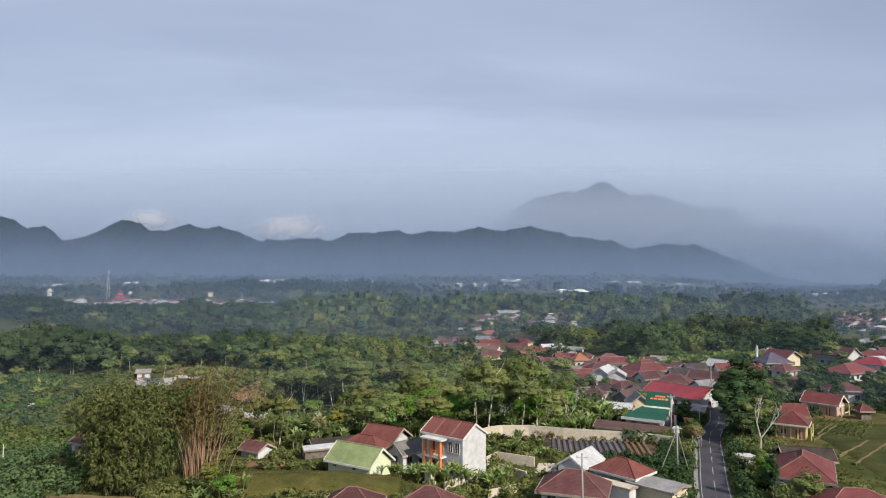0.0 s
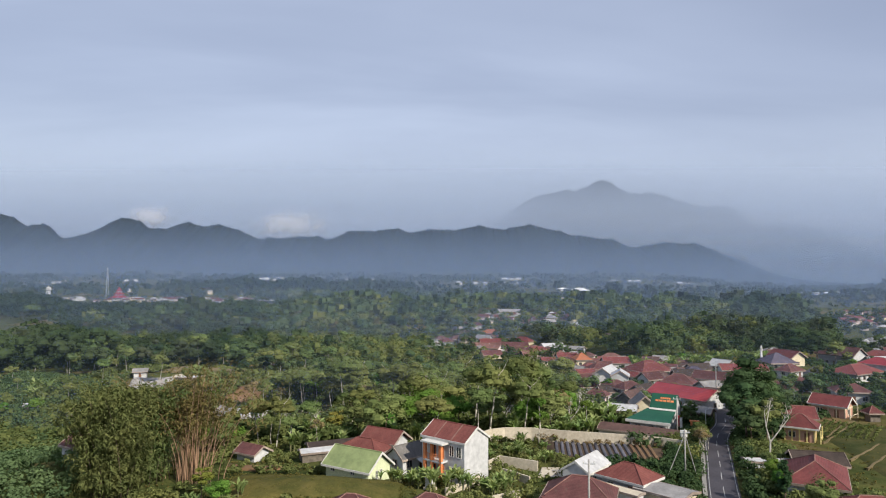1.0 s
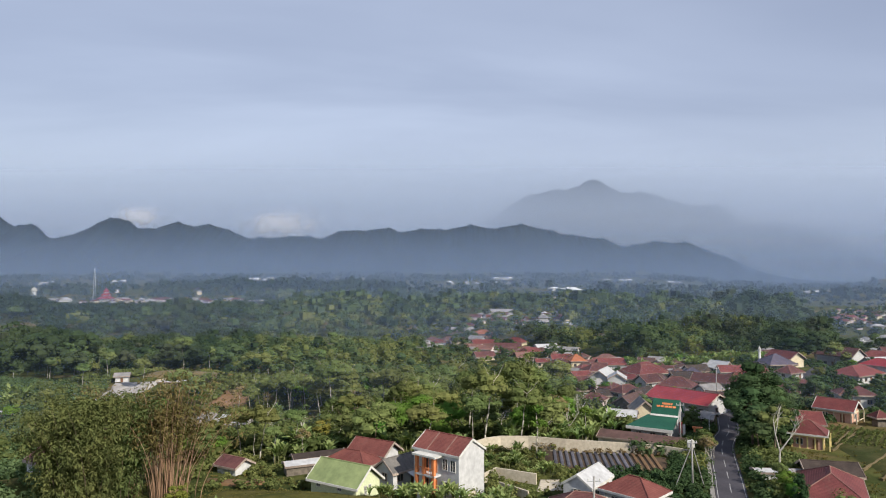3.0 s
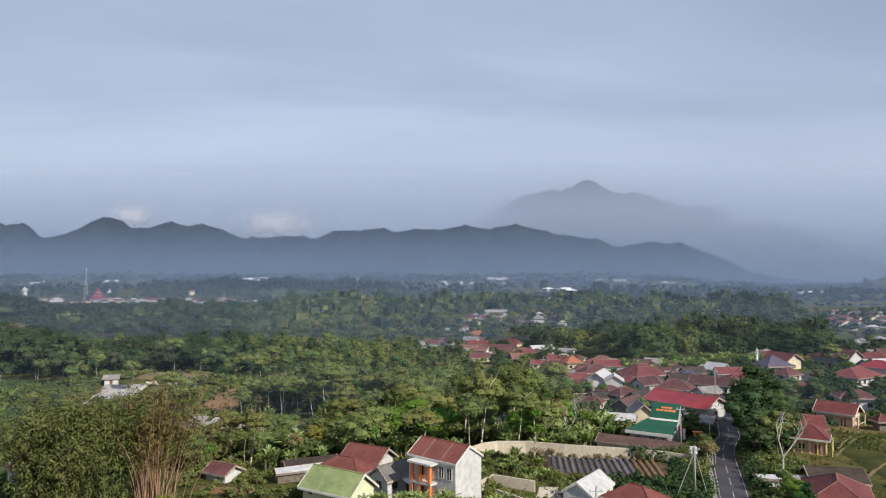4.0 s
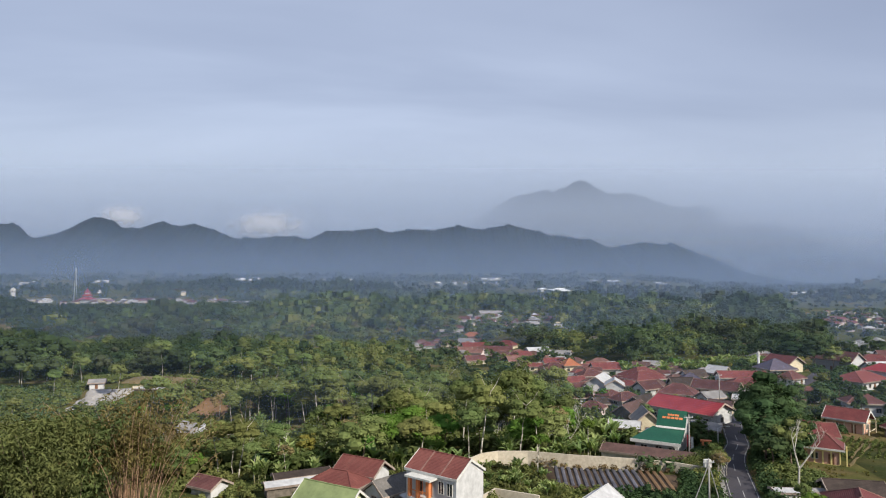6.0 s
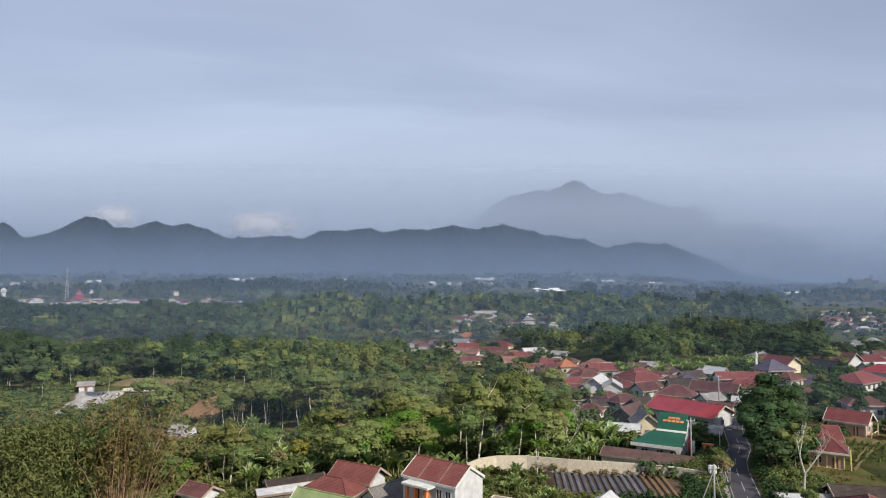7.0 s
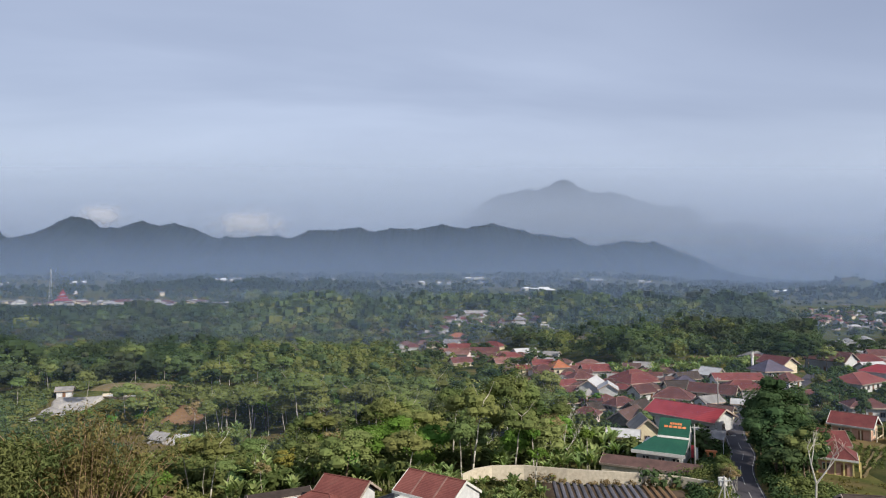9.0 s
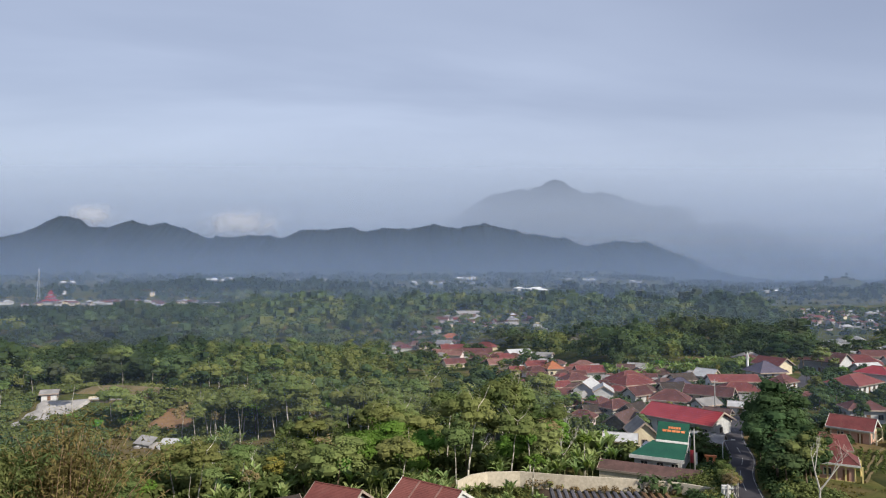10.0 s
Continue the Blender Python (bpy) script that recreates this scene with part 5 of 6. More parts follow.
def core_quads(rng, centres, radii, squash=0.8, n=2):
    """The dense inner masses of foliage: small uneven lumps that carry the leaves."""
    g = np.linspace(-1, 1, n + 1)
    faces = []
    for ax in range(3):
        for sg in (-1, 1):
            for i in range(n):
                for j in range(n):
                    q = np.zeros((4, 3))
                    for c, (u, v) in enumerate(((g[i], g[j]), (g[i + 1], g[j]), (g[i + 1], g[j + 1]), (g[i], g[j + 1]))):
                        q[c, ax], q[c, (ax + 1) % 3], q[c, (ax + 2) % 3] = sg, u, v
                    faces.append(q if sg > 0 else q[::-1])
    d = np.array(faces)
    d /= np.linalg.norm(d, axis=-1, keepdims=True)
    c, r = np.asarray(centres, float), np.asarray(radii, float)
    k, ph = rng.normal(size=(len(c), 3)) * 2.2, rng.uniform(0, 6.28, len(c))
    lump = 1 + 0.16 * np.sin(np.einsum("fvk,ck->cfv", d, k) + ph[:, None, None])
    turn = rng.uniform(0, 1.57, len(c))[:, None, None]
    d = np.stack([d[None, ..., 0] * np.cos(turn) - d[None, ..., 1] * np.sin(turn), d[None, ..., 0] * np.sin(turn) + d[None, ..., 1] * np.cos(turn), np.repeat(d[None, ..., 2], len(c), 0)], -1)
    q = c[:, None, None, :] + d * (lump * r[:, None, None])[..., None] * np.array([1, 1, squash])
    return q.reshape(-1, 4, 3)


def trunk_mesh(rng, height, r0, lean, limbs, spread, fork):
    bm = bmesh.new()
    p = Vector((0, 0, -0.4))
    ends = []
    n = 6
    for k in range(n):
        q = Vector((lean[0] * ((k + 1) / n) ** 1.5 + rng.normal() * 0.08, lean[1] * ((k + 1) / n) ** 1.5 + rng.normal() * 0.08, height * (k + 1) / n))
        tube(bm, p, q, r0 * (1 - 0.11 * k), r0 * (1 - 0.11 * (k + 1)), 7)
        p = q
        if k >= fork:
            for j in range(limbs):
                a = rng.uniform(0, 6.28)
                e = q + Vector((math.cos(a), math.sin(a), rng.uniform(0.4, 1.1))) * spread * rng.uniform(0.5, 1.0)
                mid = (q + e) / 2 + Vector((0, 0, -0.12 * spread))
                tube(bm, q, mid, r0 * 0.42, r0 * 0.28, 5)
                tube(bm, mid, e, r0 * 0.28, r0 * 0.08, 5)
                ends.append(e)
    return bm, ends


def tree_kind(seed, height, radius, crown_h, leaf, bark, label, clumps=22, per=42, size=0.26, squash=0.62, r0=0.16, open_low=0.0, name="tree", fine=3):
    """One tree, at the origin, to be copied: trunk and crown."""
    rng = np.random.default_rng(seed)
    t = new(name)
    z0 = height - crown_h
    bm, ends = trunk_mesh(rng, z0 + crown_h * 0.62, r0, (rng.normal() * 0.5, rng.normal() * 0.5), 3, radius * 0.75, 3 if open_low < 0.5 else 4)
    part("trunk", bm, bark, t, smooth=True)
    cs, rs = [], []
    while len(cs) < clumps:
        d = rng.normal(size=3)
        d /= np.linalg.norm(d)
        if d[2] < -0.45:
            continue
        k = rng.uniform(0.5, 0.88)
        cs.append((d[0] * radius * k, d[1] * radius * k, z0 + crown_h * (0.5 + 0.42 * d[2] * k / 0.9)))
        rs.append(radius * rng.uniform(0.24, 0.50))
    cs += [tuple(e) for e in ends]
    rs += [radius * 0.26] * len(ends)
    body = core_quads(rng, cs[:clumps], [0.68 * r for r in rs[:clumps]], squash, fine)
    quads("crown", np.concatenate([body, leaf_quads(rng, cs, rs, per, size, squash, [(0, 0, z0 + crown_h * 0.35)] * len(cs))]), leaf, t)
    tagged(t, label, "tree")
    return t


def banana_kind(seed, height, leaf):
    rng = np.random.default_rng(seed)
    t = new("banana_plant")
    for s in range(3):
        ox, oy = rng.normal(size=2) * 0.8
        h = height * rng.uniform(0.2, 0.36)
        bm = bmesh.new()
        tube(bm, (ox, oy, -0.3), (ox, oy, h), 0.12, 0.06, 7)
        stem = part("stem", bm, STALK, t, smooth=True)
        vs = []
        for k in range(7):
            a = k * 0.9 + rng.uniform(-0.3, 0.3) + s
            L, arch = height * rng.uniform(0.52, 0.76), rng.uniform(0.22, 0.6)
            d, side = np.array([math.cos(a), math.sin(a), 0]), np.array([-math.sin(a), math.cos(a), 0])
            prev = None
            for i in range(6):
                u = i / 5
                c = np.array([ox, oy, h]) + d * L * (0.22 * u + arch * 0.8 * u * u) + np.array([0, 0, L * (1.05 * u - arch * u ** 2.2)])
                wd = 0.27 * math.sin(math.pi * (0.1 + 0.86 * u)) ** 0.7
                row = (c - side * wd + np.array([0, 0, 0.1]), c, c + side * wd + np.array([0, 0, 0.1]))
                if prev is not None:
                    vs.append([prev[0], prev[1], row[1], row[0]])
                    vs.append([prev[1], prev[2], row[2], row[1]])
                prev = row
        quads("leaves", np.array(vs), leaf, stem)
    tagged(t, "banana plants with long arching pale green leaves", "banana plant")
    return t


def palm_kind(seed, height):
    rng = np.random.default_rng(seed)
    t = new("papaya_palm")
    bm = bmesh.new()
    p = Vector((0, 0, -0.3))
    for k in range(5):
        q = Vector((0.04 * k, 0.02 * k * k, height * (k + 1) / 5))
        tube(bm, p, q, 0.11 - 0.008 * k, 0.10 - 0.008 * k, 7)
        p = q
    part("trunk", bm, BARK_PALE, t, smooth=True)
    cs = [(p.x + math.cos(a) * 1.0, p.y + math.sin(a) * 1.0, height + 0.3 * math.sin(3 * a)) for a in np.arange(0, 6.28, 0.45)] + [(p.x, p.y, height + 0.5)]
    quads("crown", leaf_quads(rng, cs, [0.5] * len(cs), 26, 0.22, 0.6), LEAF_BRIGHT, t)
    tagged(t, "slender tree with a pale bare stem and a tuft of leaves", "tree")
    return t


def bare_tree(seed, height):
    rng = np.random.default_rng(seed)
    bm = bmesh.new()

    def grow(p, d, length, r, depth):
        q = p + d * length
        tube(bm, p, q, r, r * 0.65, 6)
        if depth:
            for k in range(2):
                e = (d + Vector((rng.normal() * 0.6, rng.normal() * 0.6, abs(rng.normal()) * 0.2))).normalized()
                grow(q, e, length * rng.uniform(0.55, 0.8), r * 0.6, depth - 1)

    grow(Vector((0, 0, -0.3)), Vector((0.05, 0.0, 1)), height * 0.2, 0.085, 6)
    t = new("bare_tree")
    part("bough", bm, BARK_WHITE, t)
    tagged(t, "leafless tree with pale grey branches", "tree")
    return t


def bamboo(x, y, rx, ry, height, culms, leaf, stem, seed, label, bare, thick, tufts, fan=1.0, per=30, stray=0.7):
    """A clump of bamboo: fanned culms, bare up to the given share of their height, and feathery tops."""
    rng = np.random.default_rng(seed)
    t = empty("bamboo_clump", x, y, gz(x, y))
    cs, rs = [], []
    for k in range(culms):
        bx, by = rng.normal() * rx * 0.26, rng.normal() * ry * 0.26
        lx, ly = bx * rng.uniform(1.5, 2.8) * fan + rng.normal() * stray, by * rng.uniform(1.5, 2.6) + rng.normal() * stray
        h = height * rng.uniform(0.6, 1.0)
        bm = bmesh.new()
        line, radii = [(bx, by, -0.3)], [thick]
        for s in range(1, 9):
            u = s / 8
            q = Vector((bx + (lx - bx) * u ** 1.7, by + (ly - by) * u ** 1.7, h * (u - 0.07 * u ** 5)))
            line.append(tuple(q))
            radii.append(thick * (1.1 - 0.85 * u))
            if u > bare:
                for j in range(tufts):
                    cs.append((q.x + rng.normal() * 0.7, q.y + rng.normal() * 0.7, q.z + rng.normal() * 0.5))
                    rs.append(rng.uniform(0.35, 0.85))
        polytube(bm, line, radii, 5)
        part("culm", bm, stem, t, smooth=True)
    leaves = leaf_quads(rng, cs, rs, per, 0.26, 1.15, None, 0.36, 1.3)
    quads("foliage", leaves, leaf, t)
    tagged(t, label, "bamboo")
    FOOTPRINTS.append((x, y, max(rx, ry) * 0.8))


bamboo(-30.7, 79.5, 4.6, 2.8, 14.0, 96, LEAF_BAMBOO, CULM, 5, "tall clump of dry golden bamboo with feathery olive tops", 0.62, 0.042, 2, 1.35, 9, 1.0)
bamboo(-36.4, 73.0, 3.7, 3.0, 12.3, 60, LEAF_CANE, BARK_DARK, 6, "dense dark green bamboo clump", 0.12, 0.045, 3)
bamboo(-35.8, 78.0, 3.4, 3.0, 11.2, 40, LEAF_CANE, BARK_DARK, 7, "leafy olive-green bamboo clump", 0.12, 0.045, 3)


def forest_kinds(per, size, fine=3):
    few = lambda n: max(8, int(n * per))

    def kind(*a, **k):
        return tree_kind(*a, fine=fine, **k)

    return [
        kind(11, 10.0, 3.5, 8.0, LEAF_MID, BARK_DARK, "broad-crowned green tree in the wooded valley", per=few(1.0), size=size),
        kind(12, 9.0, 3.3, 7.6, LEAF_DARK, BARK_DARK, "dense dark green tree in the wooded valley", per=few(1.1), size=size),
        kind(13, 11.5, 4.0, 4.6, LEAF_OLIVE, BARK_PALE, "spreading olive-green tree with a pale trunk", clumps=24, per=few(0.9), size=size, r0=0.15, open_low=1.0, squash=0.6),
        kind(14, 10.5, 3.0, 3.4, LEAF_MID, BARK_PALE, "tall timber tree with a pale bare trunk and flat crown", clumps=17, per=few(1.0), size=size, r0=0.12, open_low=1.0),
        kind(15, 8.0, 3.0, 6.0, LEAF_BRIGHT, BARK_DARK, "leafy fresh green garden tree", clumps=22, per=few(1.1), size=size),
        kind(16, 8.5, 2.4, 6.4, LEAF_YELLOW, BARK_DARK, "slim tree with yellow-green leaves", clumps=12, per=few(0.9), size=size),
        kind(17, 9.5, 2.7, 5.0, LEAF_BROWN, BARK_PALE, "thin tree with dry brownish leaves", clumps=12, per=few(0.6), size=size, open_low=1.0),
        kind(18, 8.0, 1.1, 7.4, LEAF_DARK, BARK_DARK, "dark columnar conifer beside the houses", clumps=26, per=few(0.8), size=size * 0.8, squash=1.2),
        kind(19, 9.5, 3.6, 8.2, LEAF_OLIVE, BARK_DARK, "large rounded olive-green tree of the valley", clumps=26, per=few(1.0), size=size),
    ]


KINDS = forest_kinds(54, 0.175, 2)
KINDS_FAR = forest_kinds(30, 0.23, 2)
BANANA = [banana_kind(21, 4.2, LEAF_BANANA), banana_kind(22, 3.6, LEAF_BANANA)]
PALM = palm_kind(23, 6.5)
BARE = bare_tree(24, 7.5)
for k, ob in enumerate(KINDS + KINDS_FAR + BANANA + [PALM, BARE]):
    ob.matrix_world = pose(-150 - 12 * k, 40, gz(-150 - 12 * k, 40))


def plant(proto, x, y, rng, scale=None, group="", dz=0.0):
    s = scale or float(rng.uniform(0.8, 1.2))
    m = pose(x, y, gz(x, y) + dz, 0, 0, float(rng.uniform(0, 360))) @ Matrix.Diagonal((s, s, s * float(rng.uniform(0.9, 1.12)), 1))
    t = copy_thing(proto, m)
    if group:
        t["group"] = group
    return t


def in_quad(x, y, q):
    inside = False
    for i in range(len(q)):
        (x0, y0), (x1, y1) = q[i], q[i - 1]
        if (y0 > y) != (y1 > y) and x < (x1 - x0) * (y - y0) / (y1 - y0) + x0:
            inside = not inside
    return inside


# open land: the plot behind the walls, grass, terraces, the village along the road, the left slope
OPEN = [
    [(-40, 60), (-40, 98), (-22, 100), (-2, 97), (4, 99), (8, 106), (31, 97), (30, 60)],
    [(26, 55), (30, 96), (26, 108), (27, 116), (28, 150), (28, 160), (28, 200), (40, 215), (62, 225), (120, 232), (170, 232), (150, 150), (90, 90), (70, 55)],
    [(-150, 60), (-118, 178), (-72, 178), (-60, 150), (-42, 112), (-40, 60)],
    [(-98, 168), (-100, 200), (-60, 202), (-62, 182), (-72, 172)],
    [(-66, 164), (-49, 164), (-49, 186), (-67, 186)],
    [(-66, 150), (-50, 148), (-50, 160), (-64, 162)],
    [(-13, 100), (3, 100), (4, 119), (-12, 119)],
    [(7, 106), (15, 106), (15, 117), (7, 117)],
    [(-58, 145), (-31, 145), (-31, 166), (-58, 166)],
]


def is_open(x, y):
    return any(in_quad(x, y, q) for q in OPEN) or any((x - fx) ** 2 + (y - fy) ** 2 < (r + 1.0) ** 2 for fx, fy, r in FOOTPRINTS) or near_road(x, y, 5.5)


HEAP_FORE = [(-62, 164), (-30, 164), (-28, 138), (-54, 134)]


def woods_near():
    rng = np.random.default_rng(40)
    got = []
    odds = [0.17, 0.07, 0.20, 0.21, 0.06, 0.05, 0.08, 0.0, 0.16]
    for k in range(9000):
        y = 97 + 70 * math.sqrt(rng.uniform())
        x = rng.uniform(-0.80, 0.30) * y
        if is_open(x, y) or x > 0.19 * (y - 12) or any((x - a) ** 2 + (y - b) ** 2 < 4.7 ** 2 for a, b in got):
            continue
        got.append((x, y))
        if len(got) > 300:
            break
        kind = int(rng.choice(9, p=odds))
        grown = float(rng.uniform(0.65, 1.0) if rng.uniform() < 0.55 else rng.uniform(0.95, 1.22))
        low = 0.7 if x < -14 and y < 138 else 0.9
        if x < -0.17 * y and y < 152:
            low = min(low, 0.068 * (30.5 - 0.2454 * (y - 20.5) - gz(x, y)) / grown)
            if low * grown < 0.26 or in_quad(x, y, HEAP_FORE):
                continue
        low *= 0.78 if x > 0.02 * y and y > 130 else 1.0
        plant((KINDS if y < 150 else KINDS_FAR)[kind], x, y, rng, grown * low, "trees of the wooded valley")


woods_near()


VILLAGES = [[(40, 222), (64, 225), (66, 240), (10, 350), (-16, 330), (-10, 300)], [(112, 195), (330, 330), (520, 640), (320, 640), (165, 300)], [(-372, 636), (-208, 636), (-208, 708), (-372, 708)], [(-520, 686), (-385, 686), (-385, 762), (-520, 762)],
            [(10, 400), (70, 400), (75, 480), (10, 480)]]


HALLS = [(0, 405), (72, 405), (76, 485), (0, 485)]
LANE = [(40, 218), (66, 222), (68, 240), (12, 352), (-18, 334), (-12, 300)]


def toward(x, y, q, reach):
    """Whether the quad q, or the slope up to it from the south within the given share of the way, holds this place."""
    return any(in_quad(x * k, 20 + (y - 20) * k, q) for k in np.linspace(1.0, reach, 5))


def under(x, y):
    """How tall the trees grow: lower in the gardens of the hamlets and on the slopes before them."""
    if -0.62 * y < x < -0.27 * y and 330 < y < 640:
        return min(1.0, max(0.22, (28.6 - 0.034 * y - gz(x, y)) / 12))
    if toward(x, y, CLEARINGS[0], 1.15):
        return 0.4
    if toward(x, y, LANE, 1.2) or toward(x, y, HALLS, 1.22):
        return 0.42
    if -0.06 * y < x < 0.24 * y and 160 < y < 232:
        return 0.66
    if any(in_quad(x, y, q) for q in VILLAGES) or (54 < x < 0.42 * y and y < 232):
        return 0.42
    return 1.0


def woods_far(name, y0, y1, gap, size, clumps, per, leaf, seed, label, lim, material=WOODS, core=0.84):
    rng = np.random.default_rng(seed)
    n = int(0.78 * (y1 * y1 - y0 * y0) / gap ** 2)
    y = np.sqrt(rng.uniform(y0 * y0, y1 * y1, n))
    x = rng.uniform(-0.74, 0.76, n) * y
    keep = np.array([not lim(a, b) for a, b in zip(x, y)])
    x, y = x[keep], y[keep]
    z = ground(x, y)
    h = size * (0.56 + 0.78 * rng.uniform(0, 1, len(x)) ** 1.5) * (0.88 + 0.22 * np.sin(x * 0.06 + 1.7 * np.sin(y * 0.045)))
    h *= np.array([under(a, b) for a, b in zip(x, y)])
    cs, rs = [], []
    for k in range(clumps):
        a, k2 = rng.uniform(0, 6.28, len(x)), np.sqrt(rng.uniform(0, 1, len(x)))
        r = h * 0.42 * k2
        cs.append(np.stack([x + np.cos(a) * r, y + np.sin(a) * r, z + h * (0.88 - 0.38 * k2 * k2)], -1))
        rs.append(h * rng.uniform(0.45, 1.45, len(x)) / (clumps + 1) ** 0.75)
    cs, rs = np.concatenate(cs), np.concatenate(rs)
    hubs = np.tile(np.stack([x, y, z + h * 0.45], -1), (clumps, 1))
    q = np.concatenate([core_quads(rng, cs, rs * core, 0.72, 2 if y0 < 200 else 1), leaf_quads(rng, cs, rs, per, leaf, 0.72, hubs)])
    tagged(quads(name, q, material), label, "woods", kind="stuff")


CLEARINGS = [[(-266, 296), (-210, 294), (-232, 372), (-285, 370)], [(-143, 485), (-112, 486), (-130, 561), (-162, 550)], [(-228, 347), (-213, 355), (-239, 394), (-253, 386)]]


def far_open(x, y):
    if any(in_quad(x, y - s, c) for c in CLEARINGS for s in (0, -9, -18)):
        return True
    if y < 232 and is_open(x, y):
        return True
    if any(in_quad(x, y, q) for q in VILLAGES):
        return (math.sin(x * 0.31) + math.sin(y * 0.19 + x * 0.05)) < (-0.1 if x > 120 else 0.75 if x < -150 else 0.2)
    return False


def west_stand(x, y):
    """Where the darkened leaves go: the western slope, and round the eastern hamlet."""
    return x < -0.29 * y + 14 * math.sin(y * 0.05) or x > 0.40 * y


def glade(x, y):
    """The middle of the valley, where more of the paler olive leaves are put."""
    return -0.31 * y < x < -0.02 * y and y < 380 + 40 * math.sin(x * 0.08)


SPECIES = [
    (WOODS, 0.46, 0.22, 0.32, 1.0, "dense green woods on the valley floor"),
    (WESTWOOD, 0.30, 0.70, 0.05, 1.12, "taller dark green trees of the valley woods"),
    (OLIVEWOOD, 0.22, 0.03, 0.64, 0.92, "lower olive-green trees of the valley woods"),
]


def misted(x, y):
    """Where the far plain begins, beyond the edge of the near woods."""
    return y > 715 - 0.62 * max(x, 0.0)


def grove(x, y, k):
    """How far one kind of tree keeps together in groves."""
    return 0.3 + 1.4 * (0.5 + 0.5 * math.sin(x * 0.105 + 2.1 * k + 1.6 * math.sin(y * 0.052 + k)) * math.sin(y * 0.07 + 1.3 * k + 0.04 * x))


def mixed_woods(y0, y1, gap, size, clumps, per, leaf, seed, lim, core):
    """Woods of several leaf tones and heights; the western slope holds more of the dark ones, the glade of the light
    ones.
    """
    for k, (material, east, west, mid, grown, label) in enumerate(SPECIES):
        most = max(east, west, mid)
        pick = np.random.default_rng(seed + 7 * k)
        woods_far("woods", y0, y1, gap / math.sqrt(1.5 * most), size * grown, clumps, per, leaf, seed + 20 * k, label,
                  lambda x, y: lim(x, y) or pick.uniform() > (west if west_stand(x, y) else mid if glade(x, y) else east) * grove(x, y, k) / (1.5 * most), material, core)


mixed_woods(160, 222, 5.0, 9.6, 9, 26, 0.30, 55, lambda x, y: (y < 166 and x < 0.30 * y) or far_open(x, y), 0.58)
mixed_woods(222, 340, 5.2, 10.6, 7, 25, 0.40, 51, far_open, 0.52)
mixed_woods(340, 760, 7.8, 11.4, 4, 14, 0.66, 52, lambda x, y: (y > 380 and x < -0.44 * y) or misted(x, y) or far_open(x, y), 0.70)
woods_far("woods", 380, 640, 7.6, 11.0, 3, 15, 0.62, 58, "stand of dark evergreen trees before the western hamlet", lambda x, y: x > -0.44 * y or far_open(x, y), PINES, 0.54)
woods_far("woods", 590, 1800, 20.0, 12.0, 3, 6, 0.9, 53, "distant green woods in the mist", lambda x, y: (y < 760 and not misted(x, y)) or math.sin(x * 0.012) * math.sin(y * 0.009) > 0.72 or any(abs(x - f[0] * y) < f[2] + 8 and f[1] - 150 < y < f[1] + 50 for f in FOOT), PINES)
woods_far("woods", 1020, 1140, 8.5, 12.0, 2, 6, 1.2, 54, "dark plantation on a low distant hill", lambda x, y: not (-480 < x < -95), PINES)


